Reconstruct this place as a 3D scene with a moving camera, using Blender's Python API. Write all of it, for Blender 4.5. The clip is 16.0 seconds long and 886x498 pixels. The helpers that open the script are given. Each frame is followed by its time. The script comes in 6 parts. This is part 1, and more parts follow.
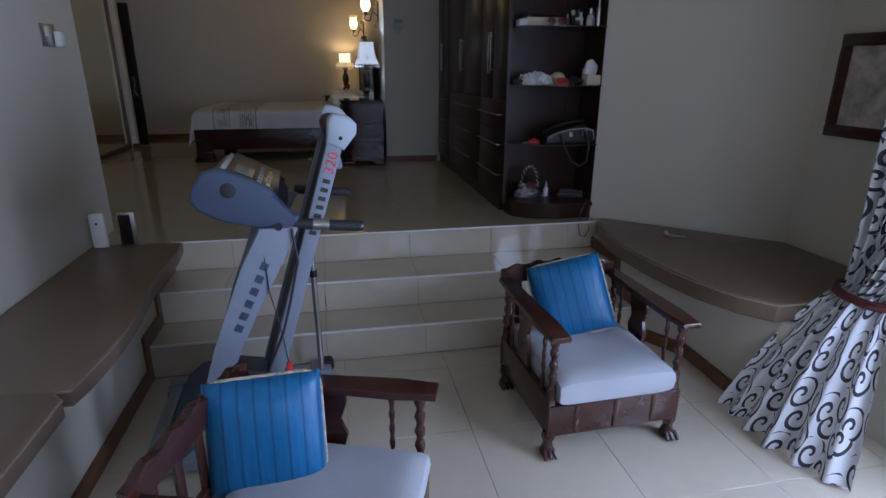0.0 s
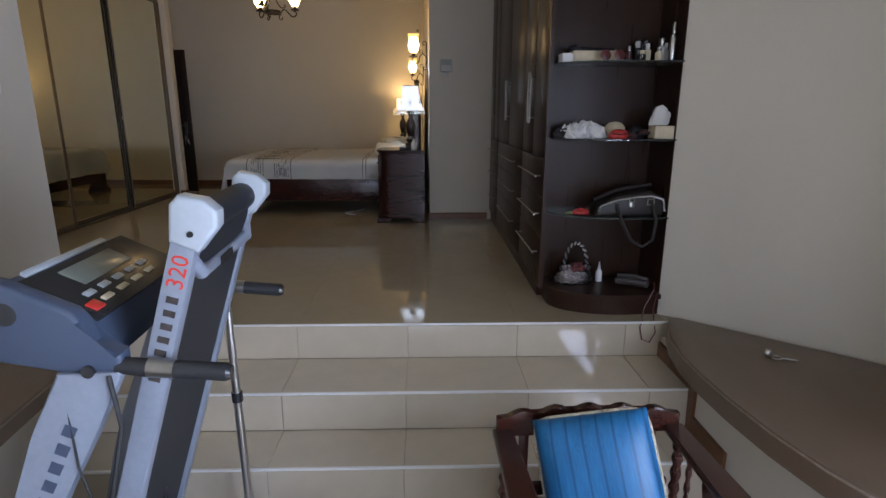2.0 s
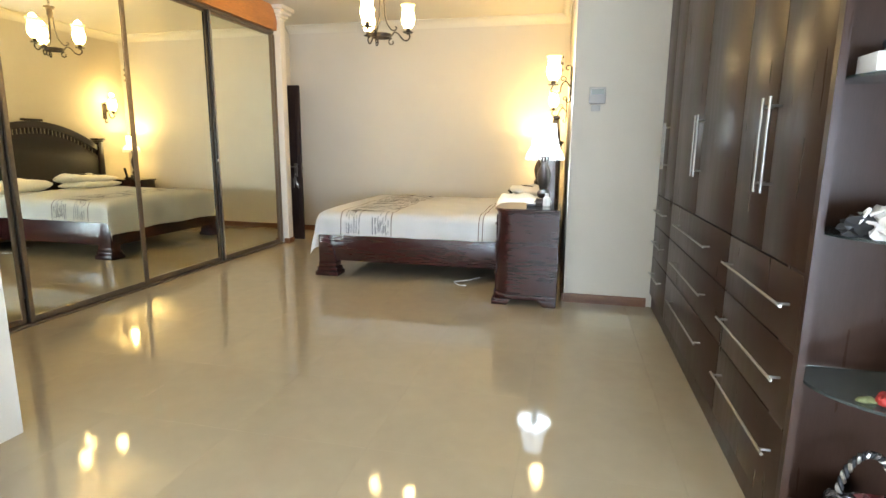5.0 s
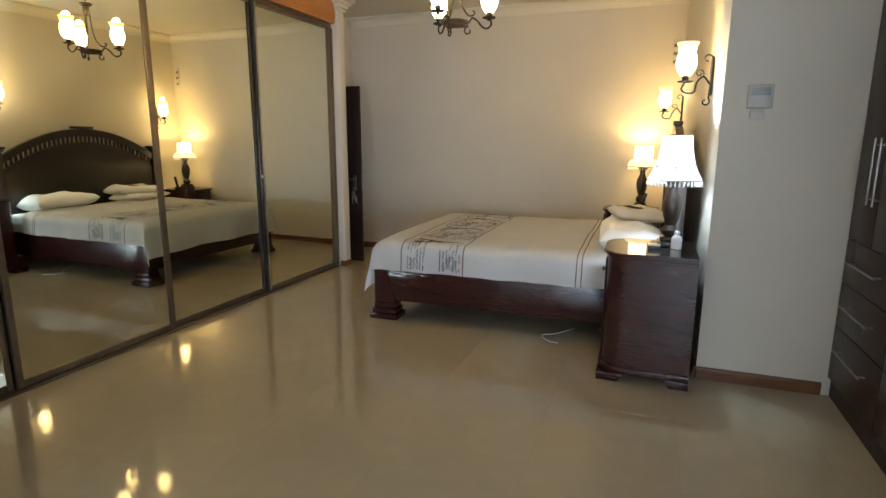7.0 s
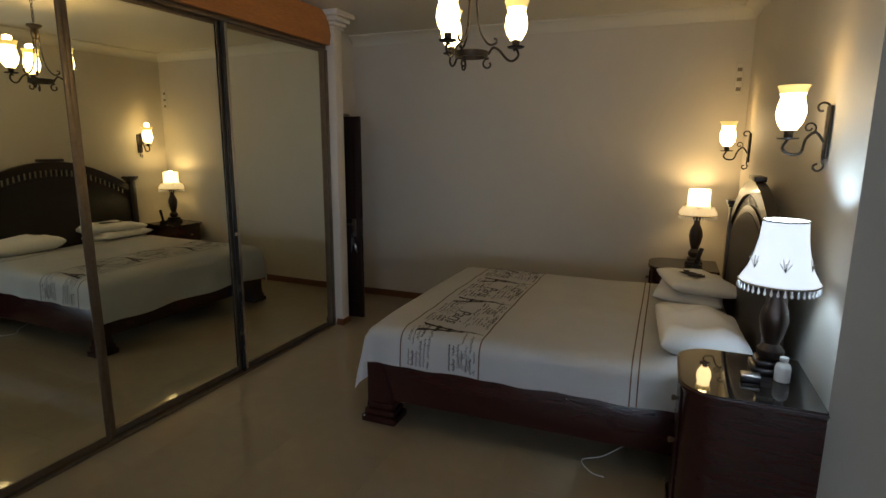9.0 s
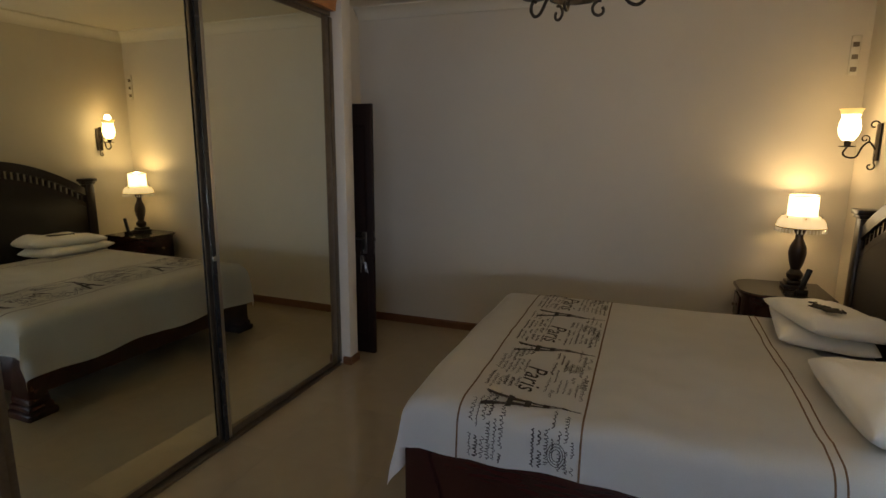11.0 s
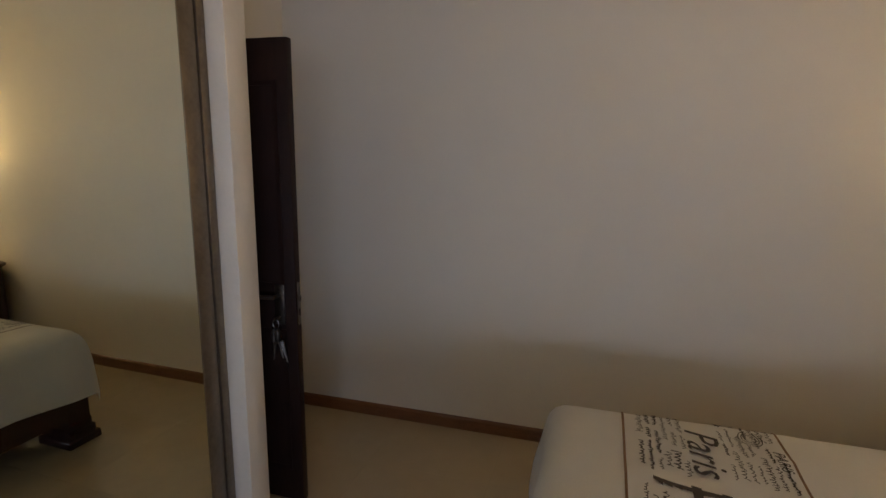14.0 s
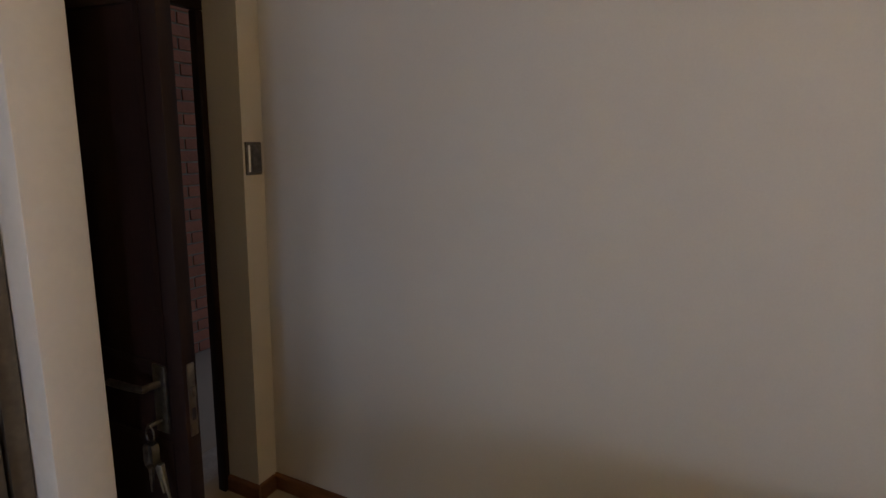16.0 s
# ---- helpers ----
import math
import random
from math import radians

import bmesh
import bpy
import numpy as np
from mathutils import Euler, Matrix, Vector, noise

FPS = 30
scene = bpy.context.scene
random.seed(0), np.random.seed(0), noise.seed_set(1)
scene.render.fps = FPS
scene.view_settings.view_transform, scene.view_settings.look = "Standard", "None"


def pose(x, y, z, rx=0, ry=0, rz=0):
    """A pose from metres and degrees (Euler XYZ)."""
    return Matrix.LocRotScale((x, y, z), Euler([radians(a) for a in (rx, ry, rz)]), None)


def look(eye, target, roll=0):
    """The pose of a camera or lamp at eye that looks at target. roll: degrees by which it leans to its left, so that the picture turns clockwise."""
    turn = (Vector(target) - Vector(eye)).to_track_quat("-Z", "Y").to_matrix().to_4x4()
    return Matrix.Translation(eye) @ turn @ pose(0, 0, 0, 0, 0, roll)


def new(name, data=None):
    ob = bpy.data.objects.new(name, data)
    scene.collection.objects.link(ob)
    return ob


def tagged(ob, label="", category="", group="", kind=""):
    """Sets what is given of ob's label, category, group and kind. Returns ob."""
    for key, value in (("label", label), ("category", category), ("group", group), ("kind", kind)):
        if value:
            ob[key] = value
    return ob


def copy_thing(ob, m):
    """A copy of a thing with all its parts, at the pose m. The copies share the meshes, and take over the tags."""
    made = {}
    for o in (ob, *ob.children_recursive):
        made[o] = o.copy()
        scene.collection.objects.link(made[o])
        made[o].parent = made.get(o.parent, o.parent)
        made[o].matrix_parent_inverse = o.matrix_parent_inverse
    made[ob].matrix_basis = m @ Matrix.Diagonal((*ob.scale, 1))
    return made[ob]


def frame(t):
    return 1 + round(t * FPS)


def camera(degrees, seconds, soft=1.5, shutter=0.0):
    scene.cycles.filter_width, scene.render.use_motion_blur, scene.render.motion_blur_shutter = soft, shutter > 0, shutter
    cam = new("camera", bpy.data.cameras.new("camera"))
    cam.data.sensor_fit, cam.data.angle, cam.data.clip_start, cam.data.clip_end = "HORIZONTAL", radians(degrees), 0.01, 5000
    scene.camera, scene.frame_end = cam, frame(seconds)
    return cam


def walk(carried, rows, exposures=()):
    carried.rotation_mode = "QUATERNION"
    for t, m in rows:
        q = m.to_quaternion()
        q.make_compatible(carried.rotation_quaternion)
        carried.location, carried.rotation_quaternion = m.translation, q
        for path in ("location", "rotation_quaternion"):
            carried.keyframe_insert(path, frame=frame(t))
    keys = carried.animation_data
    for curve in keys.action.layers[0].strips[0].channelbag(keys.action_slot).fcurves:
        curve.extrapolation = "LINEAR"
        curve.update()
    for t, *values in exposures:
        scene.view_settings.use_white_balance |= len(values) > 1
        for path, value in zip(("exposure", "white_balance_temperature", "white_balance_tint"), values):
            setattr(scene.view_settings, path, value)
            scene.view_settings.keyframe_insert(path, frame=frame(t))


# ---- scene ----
cam = camera(78.0, 16.0)
PATH = [
    (0, (0.253, -1.124, 1.741), (0.624, 0.738, 1.112), 0.3),
    (0.5, (0.408, -0.937, 1.744), (0.671, 0.957, 1.157), 0.2),
    (1, (0.608, -0.715, 1.764), (0.782, 1.201, 1.218), 0.3),
    (1.5, (0.781, -0.485, 1.751), (0.878, 1.446, 1.237), 0.3),
    (2, (0.868, -0.2, 1.768), (0.927, 1.738, 1.28), 0.2),
    (2.5, (0.947, 0.054, 1.769), (0.957, 1.998, 1.299), 0.3),
    (3, (1.045, 0.296, 1.811), (0.925, 2.241, 1.359), 0.3),
    (3.5, (1.062, 0.548, 1.799), (0.841, 2.49, 1.373), 0.4),
    (4, (1.001, 0.803, 1.808), (0.709, 2.743, 1.418), 0.7),
    (4.5, (0.969, 1.069, 1.821), (0.606, 3.0, 1.448), 0.4),
    (5, (0.905, 1.338, 1.844), (0.466, 3.254, 1.474), 0.5),
    (7.5, (0.437, 2.569, 2.078), (-0.267, 4.401, 1.692), 0.3),
    (8, (0.343, 2.782, 2.172), (-0.373, 4.61, 1.79), 0.5),
    (8.5, (0.285, 3.058, 2.208), (-0.436, 4.884, 1.826), 0.4),
    (9, (0.233, 3.288, 2.326), (-0.503, 5.109, 1.949), 0.3),
    (11.5, (-0.673, 4.386, 2.263), (-1.321, 6.242, 1.894), 0.4),
    (12, (-0.791, 4.703, 2.258), (-1.402, 6.572, 1.891), 0.4),
    (12.5, (-0.9, 5.01, 2.243), (-1.498, 6.882, 1.871), 0.3),
    (13, (-1.028, 5.327, 2.229), (-1.625, 7.198, 1.851), 0.2),
    (13.5, (-1.149, 5.64, 2.213), (-1.734, 7.512, 1.824), 0.4),
    (14, (-1.261, 5.924, 2.185), (-1.821, 7.807, 1.808), 0.7),
    (14.5, (-1.341, 6.191, 2.156), (-1.903, 8.075, 1.788), 0.8),
    (15, (-1.361, 6.433, 2.135), (-1.953, 8.308, 1.772), 1.0),
    (15.5, (-1.368, 6.745, 2.145), (-2.038, 8.592, 1.775), 0.9),
    (16, (-1.419, 7.032, 2.138), (-2.272, 8.797, 1.745), 1.3),
]
# the film's own exposure and white balance swing as it walks from daylight into lamplight
EXPO = [(0, -1.88, 6050, 20), (0.5, -1.68, 6300, 21), (1.5, -1.17, 6750, 20), (2.5, -0.77, 7100, 18), (3.5, 0.0, 7400, 15), (4.5, 1.16, 7150, 11), (5.2, 1.36, 7050, 9), (7.5, -0.13, 7000, 12), (8.5, -0.85, 6800, 12), (9, -1.08, 6650, 12), (11.5, -0.88, 6750, 16), (12.5, -0.32, 6550, 18), (14.5, -0.26, 6450, 20), (16, -0.27, 6500, 21)]
walk(cam, [(t, look(e, g, r)) for t, e, g, r in PATH], EXPO)

# ---- light ----
world = bpy.data.worlds.new("world")
scene.world = world
world.use_nodes = True
sky = world.node_tree.nodes.new("ShaderNodeTexSky")
sky.sky_type = "NISHITA"
sky.sun_disc = False
sky.sun_elevation = radians(62)
sky.sun_rotation = radians(309)
back = world.node_tree.nodes["Background"]
back.inputs["Strength"].default_value = 0.10
world.node_tree.links.new(sky.outputs[0], back.inputs[0])


def lamp(kind, name, m, power, color, **kw):
    d = bpy.data.lights.new(name, kind)
    d.energy, d.color = power, color
    for k, v in kw.items():
        if k == "size":
            d.shape, d.size, d.size_y = "RECTANGLE", v[0], v[1]
        if k == "radius":
            d.shadow_soft_size = v
        if k == "angle":
            d.angle = v
    ob = new(name, d)
    ob.matrix_basis = m
    return ob


sun = lamp("SUN", "sun", look((-5, 4, 12), (0, 0, 0)), 1.0, (1.0, 0.96, 0.9), angle=radians(10))
DAY = (0.55, 0.71, 1.0)
lamp("AREA", "window_daylight", look((1.62, -3.68, 1.85), (1.45, 0.0, 1.2)), 260, DAY, size=(2.3, 1.5))
lamp("AREA", "door_daylight", look((3.10, -0.66, 1.15), (0.4, -0.4, 0.4)), 820, DAY, size=(2.1, 2.1))
WARM = (1.0, 0.73, 0.36)
COOL = (0.52, 0.75, 1.0)

# ---- materials ----


def nodes_of(m):
    return m.node_tree.nodes, m.node_tree.links


def mat(name, color, rough=0.5, metal=0.0, vary=0.12, scale=6.0, bump=0.0, fine=60.0, stretch=(1, 1, 1), rough_vary=0.0, coat=0.0, dirt=0.0, rand=0.0, sheen=0.0):
    """Principled surface with colour variation at two scales, optional grain direction, wear and bump."""
    m = bpy.data.materials.new(name)
    m.use_nodes = True
    n, l = nodes_of(m)
    b = n["Principled BSDF"]
    b.inputs["Roughness"].default_value = rough
    b.inputs["Metallic"].default_value = metal
    b.inputs["Coat Weight"].default_value = coat
    b.inputs["Sheen Weight"].default_value = sheen
    tc = n.new("ShaderNodeTexCoord")
    mp = n.new("ShaderNodeMapping")
    mp.inputs["Scale"].default_value = stretch
    l.new(tc.outputs["Object"], mp.inputs["Vector"])
    big = n.new("ShaderNodeTexNoise")
    big.inputs["Scale"].default_value = scale
    big.inputs["Detail"].default_value = 5
    small = n.new("ShaderNodeTexNoise")
    small.inputs["Scale"].default_value = fine
    small.inputs["Detail"].default_value = 3
    l.new(mp.outputs[0], big.inputs["Vector"])
    l.new(mp.outputs[0], small.inputs["Vector"])
    add = n.new("ShaderNodeMath")
    add.operation = "ADD"
    l.new(big.outputs["Fac"], add.inputs[0])
    l.new(small.outputs["Fac"], add.inputs[1])
    half = n.new("ShaderNodeMath")
    half.operation = "MULTIPLY"
    half.inputs[1].default_value = 0.5
    l.new(add.outputs[0], half.inputs[0])
    fac = half.outputs[0]
    if rand:
        info = n.new("ShaderNodeObjectInfo")
        mr = n.new("ShaderNodeMath")
        mr.operation = "MULTIPLY_ADD"
        mr.inputs[1].default_value = rand
        l.new(info.outputs["Random"], mr.inputs[0])
        l.new(fac, mr.inputs[2])
        fac = mr.outputs[0]
    ramp = n.new("ShaderNodeValToRGB")
    ramp.color_ramp.elements[0].position = 0.3
    ramp.color_ramp.elements[1].position = 0.7 + rand
    ramp.color_ramp.elements[0].color = (*[c * (1 - vary) for c in color], 1)
    ramp.color_ramp.elements[1].color = (*[min(1, c * (1 + vary)) for c in color], 1)
    l.new(fac, ramp.inputs[0])
    l.new(ramp.outputs[0], b.inputs["Base Color"])
    if dirt:
        dn = n.new("ShaderNodeTexNoise")
        dn.inputs["Scale"].default_value = 1.7
        dn.inputs["Detail"].default_value = 8
        dn.inputs["Roughness"].default_value = 0.7
        l.new(tc.outputs["Object"], dn.inputs["Vector"])
        dr = n.new("ShaderNodeMapRange")
        dr.inputs[1].default_value, dr.inputs[2].default_value = 0.52, 0.75
        dr.inputs[3].default_value, dr.inputs[4].default_value = 0.0, dirt
        l.new(dn.outputs["Fac"], dr.inputs[0])
        mix = n.new("ShaderNodeMix")
        mix.data_type = "RGBA"
        l.new(dr.outputs[0], mix.inputs[0])
        l.new(ramp.outputs[0], mix.inputs[6])
        mix.inputs[7].default_value = (*[c * 0.62 for c in color], 1)
        l.new(mix.outputs[2], b.inputs["Base Color"])
    if rough_vary:
        rr = n.new("ShaderNodeMapRange")
        rr.inputs[1].default_value, rr.inputs[2].default_value = 0.3, 0.7
        rr.inputs[3].default_value, rr.inputs[4].default_value = max(0.02, rough - rough_vary), rough + rough_vary
        l.new(big.outputs["Fac"], rr.inputs[0])
        l.new(rr.outputs[0], b.inputs["Roughness"])
    if bump:
        bp = n.new("ShaderNodeBump")
        bp.inputs["Strength"].default_value = bump
        bp.inputs["Distance"].default_value = 0.01
        l.new(half.outputs[0], bp.inputs["Height"])
        l.new(bp.outputs[0], b.inputs["Normal"])
    return m


def glow(name, color, strength, base=(0.9, 0.85, 0.7), rough=0.3):
    m = mat(name, base, rough, vary=0.05)
    b = m.node_tree.nodes["Principled BSDF"]
    b.inputs["Emission Color"].default_value = (*color, 1)
    b.inputs["Emission Strength"].default_value = strength
    return m


M = {}
M["wall"] = mat("cream_wall_paint", (0.58, 0.528, 0.438), 0.55, vary=0.035, scale=1.5, bump=0.06, fine=140, dirt=0.10)
M["ceil"] = mat("ceiling_paint", (0.62, 0.58, 0.48), 0.6, vary=0.03, scale=2, bump=0.04, fine=150)
M["white_paint"] = mat("white_gloss_paint", (0.62, 0.565, 0.475), 0.35, vary=0.04, scale=4, bump=0.03, dirt=0.12)
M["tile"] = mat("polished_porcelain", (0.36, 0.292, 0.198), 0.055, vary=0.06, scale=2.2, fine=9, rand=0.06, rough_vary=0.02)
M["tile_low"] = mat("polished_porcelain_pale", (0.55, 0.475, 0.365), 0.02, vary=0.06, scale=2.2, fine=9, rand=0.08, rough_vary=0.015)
M["grout"] = mat("grout", (0.34, 0.28, 0.20), 0.8, vary=0.2, scale=20, bump=0.2)
M["trim"] = mat("pale_nosing", (0.8, 0.8, 0.78), 0.25, vary=0.05)
M["skirt"] = mat("varnished_skirting", (0.14, 0.056, 0.022), 0.3, vary=0.35, scale=9, fine=50, stretch=(1, 1, 8), bump=0.06)
M["espresso"] = mat("espresso_veneer", (0.036, 0.018, 0.0115), 0.3, vary=0.14, scale=5, fine=45, stretch=(6, 6, 0.6), rough_vary=0.03, bump=0.01)
M["mahogany"] = mat("red_mahogany", (0.033, 0.0075, 0.0065), 0.27, vary=0.16, scale=2.2, fine=14, stretch=(0.6, 3, 5), coat=0.1)
M["darkwood"] = mat("dark_turned_wood", (0.022, 0.012, 0.009), 0.3, vary=0.2, scale=8, fine=45, stretch=(5, 5, 1), bump=0.05, coat=0.2)
M["chairwood"] = mat("stained_chair_wood", (0.046, 0.013, 0.008), 0.27, vary=0.3, scale=3, fine=18, stretch=(4, 0.8, 5), bump=0.012, coat=0.15)
M["doorwood"] = mat("dark_door_wood", (0.013, 0.0055, 0.0038), 0.5, vary=0.3, scale=5, fine=35, stretch=(5, 5, 0.5), bump=0.06)
M["orange_wood"] = mat("varnished_pelmet", (0.40, 0.16, 0.045), 0.3, vary=0.3, scale=3, fine=30, stretch=(4, 0.5, 4), bump=0.03)
M["leather"] = mat("dark_leather", (0.016, 0.011, 0.009), 0.45, vary=0.25, scale=9, fine=180, bump=0.25)
M["vinyl"] = mat("brown_vinyl", (0.17, 0.115, 0.078), 0.36, vary=0.14, scale=4, fine=220, bump=0.12, rough_vary=0.08)
M["piping"] = mat("tan_piping", (0.27, 0.21, 0.16), 0.5, vary=0.2, scale=30)
M["bronze"] = mat("dark_frame_bronze", (0.19, 0.15, 0.105), 0.35, metal=0.8, vary=0.2, scale=12)
M["silver"] = mat("brushed_aluminium", (0.55, 0.53, 0.50), 0.3, metal=1.0, vary=0.1, scale=10, stretch=(1, 1, 0.1))
M["steel"] = mat("worn_steel", (0.16, 0.145, 0.125), 0.35, metal=1.0, vary=0.3, scale=30)
M["chrome"] = mat("chrome", (0.38, 0.37, 0.35), 0.3, metal=1.0, vary=0.05)
M["iron"] = mat("wrought_iron", (0.030, 0.022, 0.016), 0.45, metal=0.6, vary=0.4, scale=40, bump=0.2)
M["black"] = mat("black_rubber", (0.018, 0.018, 0.019), 0.6, vary=0.2, scale=30, bump=0.15)
M["blackgloss"] = mat("black_plastic", (0.02, 0.02, 0.022), 0.25, vary=0.15, scale=20)
M["tm_grey"] = mat("silver_grey_paint", (0.21, 0.235, 0.28), 0.38, vary=0.08, scale=8, bump=0.03, dirt=0.15)
M["tm_blue"] = mat("slate_blue_plastic", (0.05, 0.07, 0.11), 0.42, vary=0.1, scale=8, fine=200, bump=0.08)
M["tm_white"] = mat("pale_cap_plastic", (0.38, 0.42, 0.45), 0.35, vary=0.05, bump=0.02)
M["belt"] = mat("running_belt", (0.012, 0.013, 0.017), 0.55, vary=0.2, scale=20, fine=260, bump=0.2)
M["red"] = mat("red_print", (0.65, 0.04, 0.03), 0.4, vary=0.05)
M["ink"] = mat("dark_ink", (0.045, 0.035, 0.03), 0.8, vary=0.3, scale=60)
M["inkbrown"] = mat("brown_stitch", (0.20, 0.115, 0.06), 0.8, vary=0.3, scale=60)
M["linen"] = mat("white_cotton", (0.90, 0.88, 0.84), 0.85, vary=0.04, scale=5, fine=260, bump=0.14, sheen=0.2)
M["grey_fabric"] = mat("grey_upholstery", (0.36, 0.365, 0.385), 0.85, vary=0.12, scale=6, fine=300, bump=0.3, sheen=0.2, dirt=0.2)
M["cord"] = mat("twisted_cord", (0.42, 0.36, 0.26), 0.7, vary=0.6, scale=30, fine=120, bump=0.4)
M["china"] = mat("white_ceramic", (0.8, 0.79, 0.76), 0.2, vary=0.03)
M["grey_plastic"] = mat("grey_plate", (0.45, 0.43, 0.40), 0.4, vary=0.06)
M["glasspane"] = mat("green_glass", (0.30, 0.36, 0.34), 0.03, vary=0.02)
M["glasspane"].node_tree.nodes["Principled BSDF"].inputs["Transmission Weight"].default_value = 0.85
M["glass_top"] = mat("smoked_glass_top", (0.015, 0.012, 0.010), 0.03, vary=0.1)
M["mirror"] = mat("mirror_glass", (0.85, 0.86, 0.72), 0.012, metal=1.0, vary=0.015, scale=1.5)
M["straw"] = mat("beige_box_card", (0.62, 0.52, 0.36), 0.6, vary=0.1, scale=14, bump=0.05)
M["paper"] = mat("tissue_paper", (0.62, 0.60, 0.58), 0.8, vary=0.04, bump=0.1)
M["maroon"] = mat("maroon_leather", (0.10, 0.020, 0.020), 0.35, vary=0.3, scale=20, bump=0.15)
M["cherry"] = mat("red_satin", (0.42, 0.03, 0.025), 0.45, vary=0.3, scale=40, bump=0.2)
M["sequin"] = mat("silver_sequins", (0.20, 0.18, 0.18), 0.25, metal=1.0, vary=0.5, scale=70, fine=160, bump=1.0)
M["lcd"] = mat("lcd_grey", (0.20, 0.22, 0.19), 0.2, vary=0.05)
M["cane"] = mat("canvas_art", (0.42, 0.37, 0.32), 0.6, vary=0.5, scale=6, fine=20, bump=0.05)
M["outside"] = mat("garden_ground", (0.16, 0.17, 0.07), 0.9, vary=0.4, scale=1, fine=14, bump=0.4)
M["brick"] = mat("red_face_brick", (0.30, 0.105, 0.06), 0.85, vary=0.3, scale=8, fine=60, bump=0.4, rand=0.3)
M["mortar"] = mat("mortar", (0.30, 0.26, 0.22), 0.9, vary=0.2, scale=20, bump=0.3)
M["shade_warm"] = glow("warm_opal_glass", (1.0, 0.73, 0.34), 17.0)
M["shade_rim"] = glow("amber_rim_glass", (1.0, 0.72, 0.22), 1.6, base=(0.8, 0.6, 0.2))
M["shade_lamp2"] = glow("lit_warm_fabric", (1.0, 0.78, 0.44), 6.0, rough=0.8)
M["skirt_lamp2"] = glow("warm_fabric_skirt", (1.0, 0.70, 0.33), 1.6, rough=0.8)
M["shade_lamp1"] = glow("lit_cool_fabric", (0.72, 0.86, 1.0), 2.0, base=(0.85, 0.85, 0.85), rough=0.8)
M["bulb_warm"] = glow("warm_bulb", (1.0, 0.8, 0.45), 20.0)
M["shade_print"] = mat("shade_print", (0.35, 0.33, 0.30), 0.8, vary=0.2)


def blue_silk():
    """Turquoise dupion silk: slubs along the weave and a few darker woven stripes."""
    m = mat("turquoise_dupion", (0.002, 0.115, 0.27), 0.42, vary=0.35, scale=3, fine=30, stretch=(16, 0.5, 16), bump=0.12)
    n, l = nodes_of(m)
    b = n["Principled BSDF"]
    base = b.inputs["Base Color"].links[0].from_socket
    tc = n.new("ShaderNodeTexCoord")
    w = n.new("ShaderNodeTexWave")
    w.bands_direction = "X"
    w.inputs["Scale"].default_value = 5.5
    w.inputs["Distortion"].default_value = 0.25
    l.new(tc.outputs["Object"], w.inputs["Vector"])
    mr = n.new("ShaderNodeMapRange")
    mr.inputs[1].default_value, mr.inputs[2].default_value = 0.9, 0.97
    mr.inputs[3].default_value, mr.inputs[4].default_value = 0.0, 0.6
    l.new(w.outputs["Fac"], mr.inputs[0])
    mix = n.new("ShaderNodeMix")
    mix.data_type = "RGBA"
    l.new(mr.outputs[0], mix.inputs[0])
    l.new(base, mix.inputs[6])
    mix.inputs[7].default_value = (0.001, 0.035, 0.10, 1)
    l.new(mix.outputs[2], b.inputs["Base Color"])
    return m


def thin_pane():
    """Clear flat glass: light goes straight through, with a faint gloss."""
    m = bpy.data.materials.new("window_glass")
    m.use_nodes = True
    n, l = nodes_of(m)
    n.remove(n["Principled BSDF"])
    tr, gl, mx = n.new("ShaderNodeBsdfTransparent"), n.new("ShaderNodeBsdfGlossy"), n.new("ShaderNodeMixShader")
    tr.inputs[0].default_value = (0.94, 0.96, 0.95, 1)
    gl.inputs["Roughness"].default_value = 0.02
    mx.inputs[0].default_value = 0.06
    l.new(tr.outputs[0], mx.inputs[1])
    l.new(gl.outputs[0], mx.inputs[2])
    l.new(mx.outputs[0], n["Material Output"].inputs[0])
    return m


